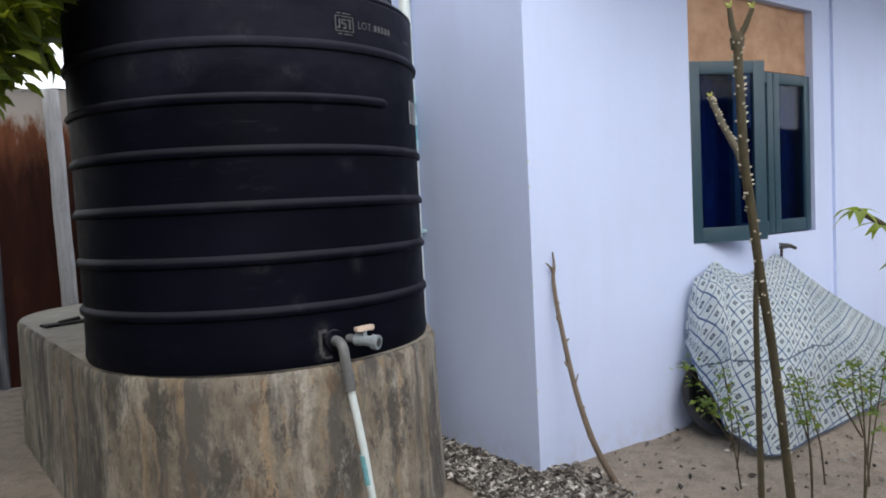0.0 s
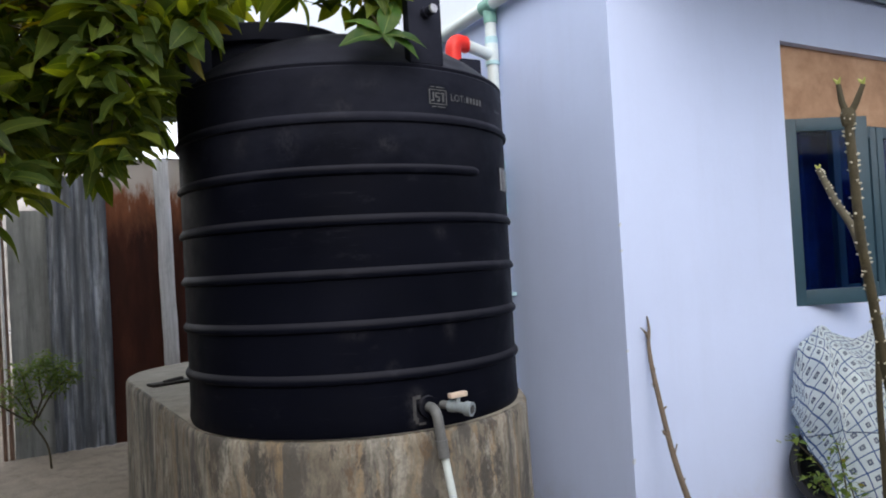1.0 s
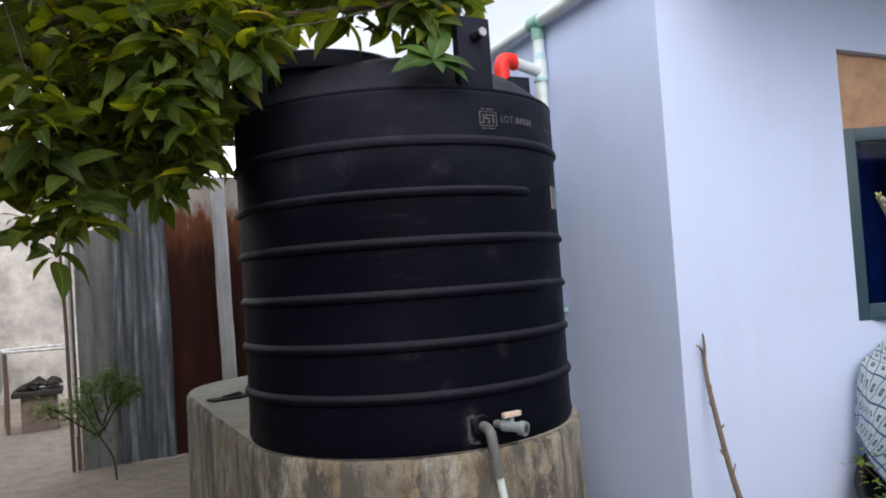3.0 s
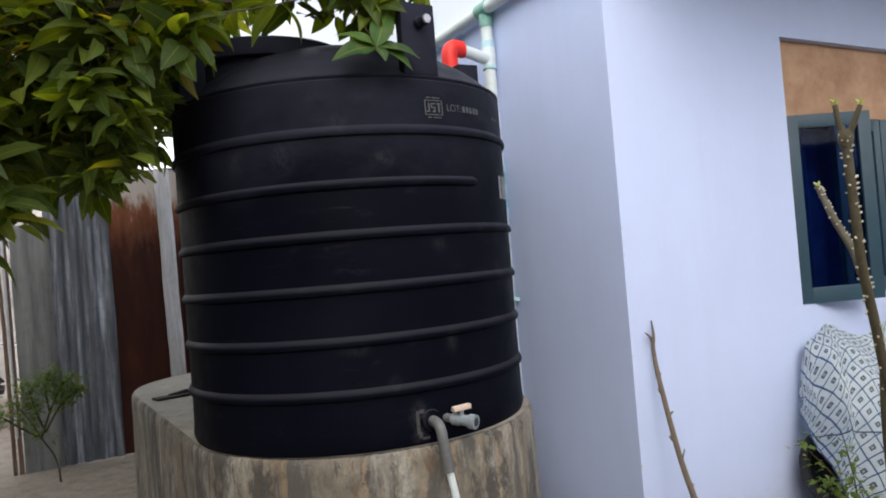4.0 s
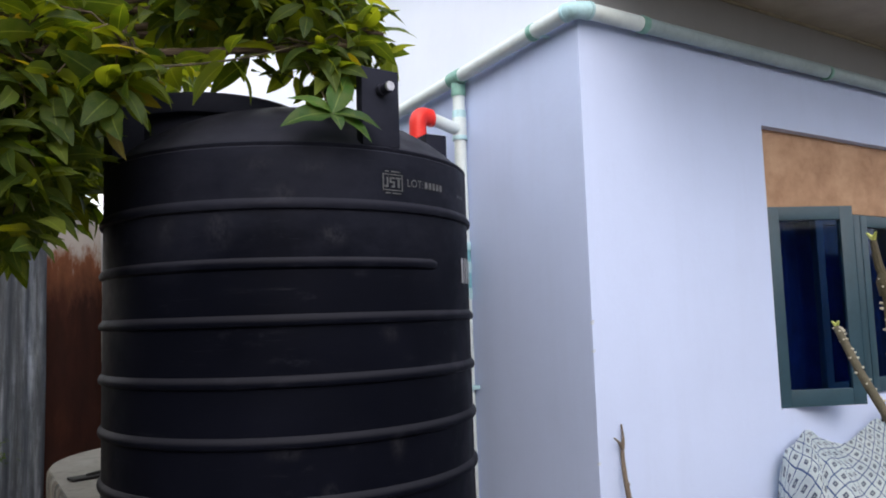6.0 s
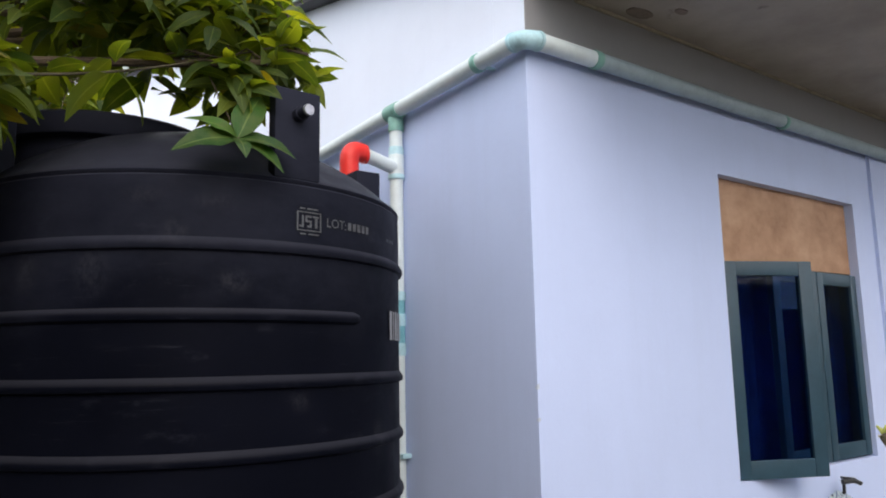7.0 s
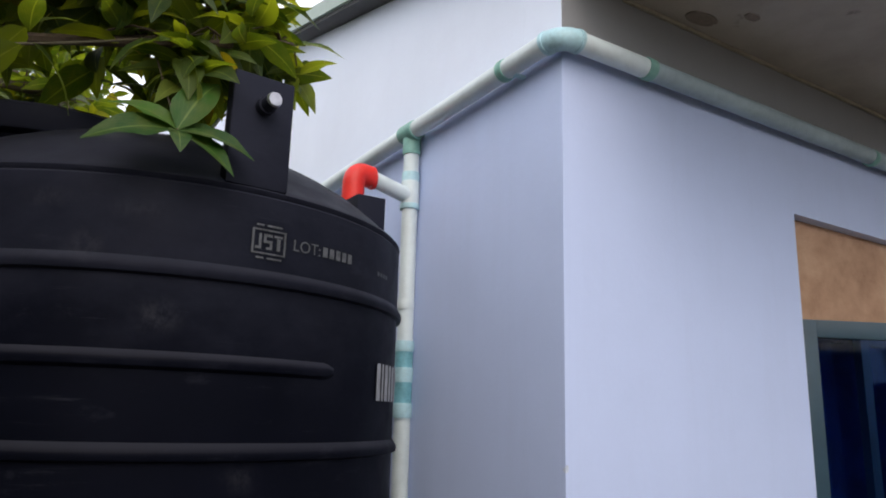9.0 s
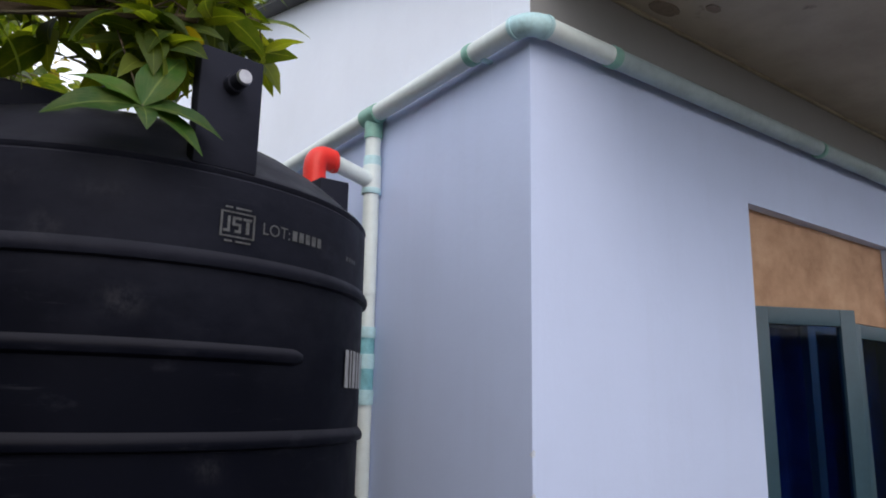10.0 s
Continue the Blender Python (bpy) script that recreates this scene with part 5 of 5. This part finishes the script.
def build_tree():
    rnd = random.Random(11)
    t = thing("tree", "broad-leaved tree with glossy green leaves hanging over the tank", "tree", (-3.7, 1.3, 0))
    trunk = curve_pts([(-3.7, 1.3, -0.1), (-3.66, 1.25, 0.8), (-3.55, 1.2, 1.6), (-3.35, 1.1, 2.3), (-3.1, 1.0, 2.9)])
    part("trunk", tube(trunk, [0.12 - 0.0022 * k for k in range(len(trunk))], 14), M_BARK, t)
    tips = []
    for k, (c, h, n) in enumerate(CLUMPS):
        c, limbs = Vector(c), bmesh.new()
        root = Vector(trunk[-1 - (k * 2) % 9])
        line = curve_pts([root, root.lerp(c, 0.5) + Vector((rnd.uniform(-0.1, 0.1), rnd.uniform(-0.1, 0.1), 0.12)), c, c + (c - root).normalized() * 0.08])
        add_tube(limbs, line, [0.024 - 0.0009 * j for j in range(len(line))], 8)
        for _ in range(n):
            d = Vector((rnd.gauss(0, 1), rnd.gauss(0, 1), rnd.gauss(0, 1))).normalized() * rnd.random() ** 0.45
            tip = c + Vector((d.x * h[0], d.y * h[1], d.z * h[2]))
            # keep clear of the tank
            away = math.hypot(tip.x - TC[0], tip.y - TC[1])
            if away < TR + 0.12 and tip.z < (2.55 if tip.y < 0.3 else 2.72):
                continue
            if tip.x > -0.70 or (tip.x > -0.35 and tip.y > 0):
                continue
            tips.append(tip)
            start = line[rnd.randrange(len(line) // 2, len(line))]
            mid = start.lerp(tip, 0.55) + Vector((0, 0, 0.04))
            add_tube(limbs, [start, mid, tip], [0.005, 0.0035, 0.0025], 5)
        part("limb", limbs, M_BARK, t, "thin brown limb with twigs")
    limbs = bmesh.new()
    add_tube(limbs, curve_pts([(-1.25, 0.45, 2.85), (-1.27, 0.12, 2.58), (-1.235, -0.055, 2.335)]), 0.0021, 6)
    part("limb", limbs, M_BARK, t, "thin brown twig bending down before the tank")
    limbs = bmesh.new()
    line = curve_pts([(-2.45, 0.55, 2.50), (-2.05, 0.32, 2.49), (-1.724, 0.192, 2.51), (-1.499, 0.144, 2.558), (-1.232, 0.145, 2.662), (-1.0, 0.13, 2.76)])
    add_tube(limbs, line, [0.0065 - 0.00015 * k for k in range(len(line))], 9)
    tips += [q + Vector((rnd.uniform(-0.05, 0.05), rnd.uniform(-0.04, 0.06), rnd.uniform(0.02, 0.08))) for q in line[9::4]]
    part("limb", limbs, M_STEM, t, "slim reddish-brown limb crossing over the lid")
    leaves = [leaf_mesh("leaf", 0.190, 0.090), leaf_mesh("leaf", 0.180, 0.068, 0.28, 0.30), leaf_mesh("leaf", 0.205, 0.082, 0.14, 0.18)]
    poses = []
    hub = Vector((-1.235, -0.055, 2.335))
    for end in ((-1.425, -0.085, 2.268), (-1.072, -0.10, 2.305), (-1.125, 0.02, 2.520), (-1.240, -0.135, 2.262), (-1.375, -0.02, 2.395), (-1.115, -0.12, 2.240)):
        d = Vector(end) - hub
        h = math.atan2(d.y, d.x)
        poses.append((leaf_pose(hub, h, -math.atan2(d.z, math.hypot(d.x, d.y)) - 0.08, 0.75 * math.cos(h), d.length / 0.18), Vector((-1.24, -0.04, 2.38))))
    for tip in tips:
        poses += [(m, tip) for m in sprig(rnd, tip, rnd.randrange(5, 9), 1.0, size=0.80)]
    near = [k for k, (m, p) in enumerate(poses) if p.y < 0.62 and p.z < 2.85 and p.x > -2.9][:300]
    chosen = set(near)
    for me in leaves:
        me.materials.append(M_LEAF)
    mature = [leaf_mesh("leaf", 0.185, 0.090, 0.2, 0.12), leaf_mesh("leaf", 0.19, 0.084, 0.26, 0.2), leaf_mesh("leaf", 0.18, 0.076, 0.3, 0.15)]
    for me in mature:
        me.materials.append(M_LEAF3)
    for k in near:
        ob = new("leaf", mature[k % 3] if k < 6 else leaves[k % 3])
        ob.parent = t
        ob.matrix_parent_inverse = t.matrix_world.inverted()
        ob.matrix_basis = poses[k][0]
    me = join_leaves(leaves, [m for k, (m, p) in enumerate(poses) if k not in chosen])
    me.materials.append(M_LEAF)
    ob = new("foliage", me)
    ob.parent = t
    ob.matrix_parent_inverse = t.matrix_world.inverted()
    tagged(ob, kind="stuff")


build_tree()


# ---- plants ----
def leafy(name, label, category, at, stems, leaf, count, seed, mat_leaf, radius=0.004, spread=0.025):
    """A small plant: thin stems, each a list of points, with leaves along their upper part."""
    rnd = random.Random(seed)
    p = thing(name, label, category, at)
    poses = []
    for line in stems:
        pts = curve_pts(line, 5)
        part("stem", tube(pts, [radius * (1 - 0.6 * k / len(pts)) for k in range(len(pts))], 7), M_STEM, p)
        for _ in range(count):
            q = pts[rnd.randrange(len(pts) // 2, len(pts))]
            off = Vector((rnd.gauss(0, 1), rnd.gauss(0, 1), rnd.gauss(0, 0.7))) * spread
            poses.append(leaf_pose(q + off, rnd.uniform(0, 6.28), rnd.uniform(-0.5, 0.6), rnd.uniform(-0.7, 0.7), rnd.uniform(0.6, 1.2)))
    me = join_leaves([leaf], poses)
    me.materials.append(mat_leaf)
    ob = new("foliage", me)
    ob.parent = p
    ob.matrix_parent_inverse = p.matrix_world.inverted()
    tagged(ob, kind="stuff")
    return p


small_leaf = leaf_mesh("small_leaf", 0.034, 0.02, 0.2, 0.2, 4)
fine_leaf = leaf_mesh("fine_leaf", 0.052, 0.014, 0.1, 0.25, 3)
long_leaf = leaf_mesh("long_leaf", 0.095, 0.036, 0.25, 0.5, 6)

leafy("fence_shrub", "slender feathery green shrub growing beside the sheet fence", "shrub", (-2.36, 3.90, 0),
      [[(-2.36, 3.90, 0), (-2.38, 3.91, 0.18), (-2.47, 3.92, 0.36), (-2.56, 3.90, 0.55), (-2.65, 3.85, 0.68)],
       [(-2.47, 3.92, 0.36), (-2.40, 3.93, 0.55), (-2.32, 3.91, 0.72), (-2.24, 3.89, 0.80)],
       [(-2.40, 3.93, 0.55), (-2.42, 3.91, 0.74), (-2.38, 3.91, 0.86)],
       [(-2.47, 3.92, 0.36), (-2.60, 3.91, 0.46), (-2.76, 3.89, 0.60), (-2.86, 3.85, 0.66)],
       [(-2.44, 3.92, 0.40), (-2.50, 3.89, 0.60), (-2.54, 3.87, 0.80)],
       [(-2.44, 3.92, 0.40), (-2.32, 3.89, 0.60), (-2.17, 3.85, 0.72)]], fine_leaf, 330, 5, M_LEAF2, 0.009, 0.045)

rose = [
    ((0.55, -1.08, 0), [[(0.55, -1.08, 0), (0.50, -1.10, 0.25), (0.42, -1.12, 0.50), (0.36, -1.10, 0.66)], [(0.55, -1.08, 0), (0.58, -1.06, 0.25), (0.54, -1.02, 0.45), (0.50, -1.0, 0.58)]]),
    ((0.75, -1.20, 0), [[(0.75, -1.20, 0), (0.72, -1.22, 0.28), (0.74, -1.20, 0.50), (0.80, -1.16, 0.62)], [(0.75, -1.20, 0), (0.85, -1.2, 0.3), (0.98, -1.2, 0.62)], [(0.74, -1.2, 0.3), (0.66, -1.16, 0.45), (0.62, -1.14, 0.56)]]),
    ((0.98, -1.12, 0), [[(0.98, -1.12, 0), (0.95, -1.12, 0.2), (0.90, -1.10, 0.42), (0.92, -1.08, 0.58)], [(0.96, -1.12, 0.1), (1.05, -1.10, 0.35), (1.10, -1.08, 0.50)]]),
    ((0.55, -0.75, 0), [[(0.55, -0.75, 0), (0.48, -0.76, 0.22), (0.34, -0.77, 0.45), (0.10, -0.77, 0.67)], [(0.48, -0.76, 0.22), (0.46, -0.76, 0.42), (0.40, -0.77, 0.60)], [(0.52, -0.75, 0.1), (0.50, -0.78, 0.28), (0.44, -0.79, 0.42)], [(0.46, -0.76, 0.25), (0.36, -0.74, 0.38), (0.29, -0.73, 0.46)]]),
    ((0.86, -0.98, 0), [[(0.86, -0.98, 0), (0.84, -0.97, 0.2), (0.78, -0.95, 0.40), (0.80, -0.94, 0.50)]]),
]
for k, (at, stems) in enumerate(rose):
    tagged(leafy("rose_bush", "thin straggling rose bush with small green and reddish leaves", "rose bush", at, stems, small_leaf, 42, 20 + k, M_LEAF2, 0.0045), group="rose bushes by the wall")


def build_poles():
    """Two bare cut stems of a shrub, close to the camera's way."""
    p = thing("bare_stem", "tall bare cut stem with pale leaf scars and young buds", "plant", (-0.985, -1.90, 0))
    main = curve_pts([(-0.985, -1.90, 0), (-1.07, -1.90, 0.5), (-1.115, -1.90, 0.773), (-1.162, -1.90, 1.038), (-1.202, -1.90, 1.203), (-1.228, -1.90, 1.329), (-1.249, -1.90, 1.426), (-1.256, -1.90, 1.531), (-1.257, -1.898, 1.60), (-1.256, -1.896, 1.644)])
    part("main_stem", tube(main, [0.0092 - 0.00003 * k for k in range(len(main))], 12), M_STEM, p)
    side = curve_pts([(-1.246, -1.897, 1.405), (-1.205, -1.86, 1.447), (-1.14, -1.79, 1.503), (-1.085, -1.735, 1.552), (-1.062, -1.712, 1.572)])
    part("side_shoot", tube(side, [0.0072 - 0.00005 * k for k in range(len(side))], 10), M_STEM, p)
    part("crotch", tube([(-1.256, -1.896, 1.638), (-1.260, -1.889, 1.664), (-1.262, -1.886, 1.696)], [0.0065, 0.0055, 0.0042], 8), M_STEM, p)
    part("crotch", tube([(-1.256, -1.896, 1.636), (-1.250, -1.908, 1.660), (-1.243, -1.918, 1.690)], [0.0062, 0.0055, 0.0042], 8), M_STEM, p)
    part("node", tube([(-1.256, -1.896, 1.622), (-1.256, -1.896, 1.640), (-1.256, -1.896, 1.652)], [0.0100, 0.0128, 0.0095], 10), M_STEM, p, "swollen node where the shoots part")
    rnd = random.Random(3)
    for line, r in ((main, 0.009), (side, 0.0065)):
        for k in [j // 2 for j in range(8, 2 * len(line) - 2)]:
            if rnd.random() < 0.9:
                a = rnd.uniform(0, 6.28)
                d = Vector((math.cos(a), math.sin(a), 0.25))
                q = line[k].lerp(line[k + 1], rnd.random())
                part("leaf_scar", tube([q + d * r * 0.8, q + d * (r + 0.0028)], [0.0024, 0.0013], 6), M_THORN, p)
    for q in ((-1.060, -1.710, 1.576), (-1.262, -1.886, 1.698), (-1.243, -1.918, 1.692)):
        for a in range(3):
            v = Vector((math.cos(a * 2.1), math.sin(a * 2.1), 1.2)) * 0.007
            part("bud", tube([q, Vector(q) + v], [0.0035, 0.0012], 6), M_BUD, p)
    s = thing("bare_stem", "slim bare stem standing beside a taller one", "plant", (-1.13, -1.85, 0))
    line = curve_pts([(-1.13, -1.85, 0), (-1.133, -1.85, 0.5), (-1.134, -1.85, 0.764), (-1.137, -1.85, 0.97), (-1.139, -1.85, 1.127), (-1.139, -1.855, 1.23)])
    part("main_stem", tube(line, [0.0068 - 0.00005 * k for k in range(len(line))], 10), M_STEM, s)
    # leafy tip of a branch beside it
    b = thing("leafy_shoot", "slanting shoot with a whorl of long drooping green leaves", "plant", (-0.35, -2.05, 0))
    line = curve_pts([(-0.35, -2.05, 0), (-0.40, -2.02, 0.6), (-0.50, -1.95, 1.05), (-0.59, -1.89, 1.24), (-0.665, -1.83, 1.31)])
    part("stem", tube(line, [0.011 - 0.0002 * k for k in range(len(line))], 9), M_STEM, b)
    long_leaf.materials.append(M_LIME)
    for k in range(18):
        ob = new("leaf", long_leaf)
        ob.parent = b
        ob.matrix_parent_inverse = b.matrix_world.inverted()
        ob.matrix_basis = leaf_pose(line[-1 - 4 * (k // 7)], k * 0.92, -0.3 + 0.25 * (k % 3), rnd.uniform(-0.4, 0.4), rnd.uniform(0.45, 0.8))


build_poles()


# ---- debris by the wall ----
def build_debris():
    """Broken husks, bark and shell chips heaped along the foot of the wall."""
    rnd = random.Random(8)
    verts, faces = [], []
    for _ in range(7500):
        if rnd.random() < 0.9:
            y = rnd.triangular(-0.75, 1.3, -0.1)
            x = rnd.uniform(-0.36, -0.004) if y > 0 else rnd.triangular(-0.50, 0.30 + 0.25 * y, -0.10)
            high = 0.02
        else:
            x, y, high = rnd.uniform(-0.9, 1.6), rnd.uniform(-1.6, -0.02), 0.004
        s = 0.003 + 0.020 * rnd.random() ** 2.4
        mtx = pose(x, y, rnd.uniform(-0.004, high), rnd.uniform(-45, 45), rnd.uniform(-45, 45), rnd.uniform(0, 360))
        b = len(verts)
        pts = [(-s, -s * 0.4, 0), (s * 0.3, -s * 0.6, 0.002), (s, s * 0.1, 0), (s * 0.1, s * 0.6, 0.003)]
        verts += [tuple(mtx @ Vector(q)) for q in pts] + [tuple(mtx @ (Vector(q) + Vector((0, 0, 0.35 * s)))) for q in pts]
        faces += [(b + 3, b + 2, b + 1, b), (b + 4, b + 5, b + 6, b + 7)] + [(b + k, b + (k + 1) % 4, b + 4 + (k + 1) % 4, b + 4 + k) for k in range(4)]
    me = bpy.data.meshes.new("litter")
    me.from_pydata(verts, [], faces)
    me.materials.append(M_LITTER)
    tagged(new("litter", me), "grey bark, husk and shell chips littering the sand by the wall", "debris", kind="stuff")


build_debris()
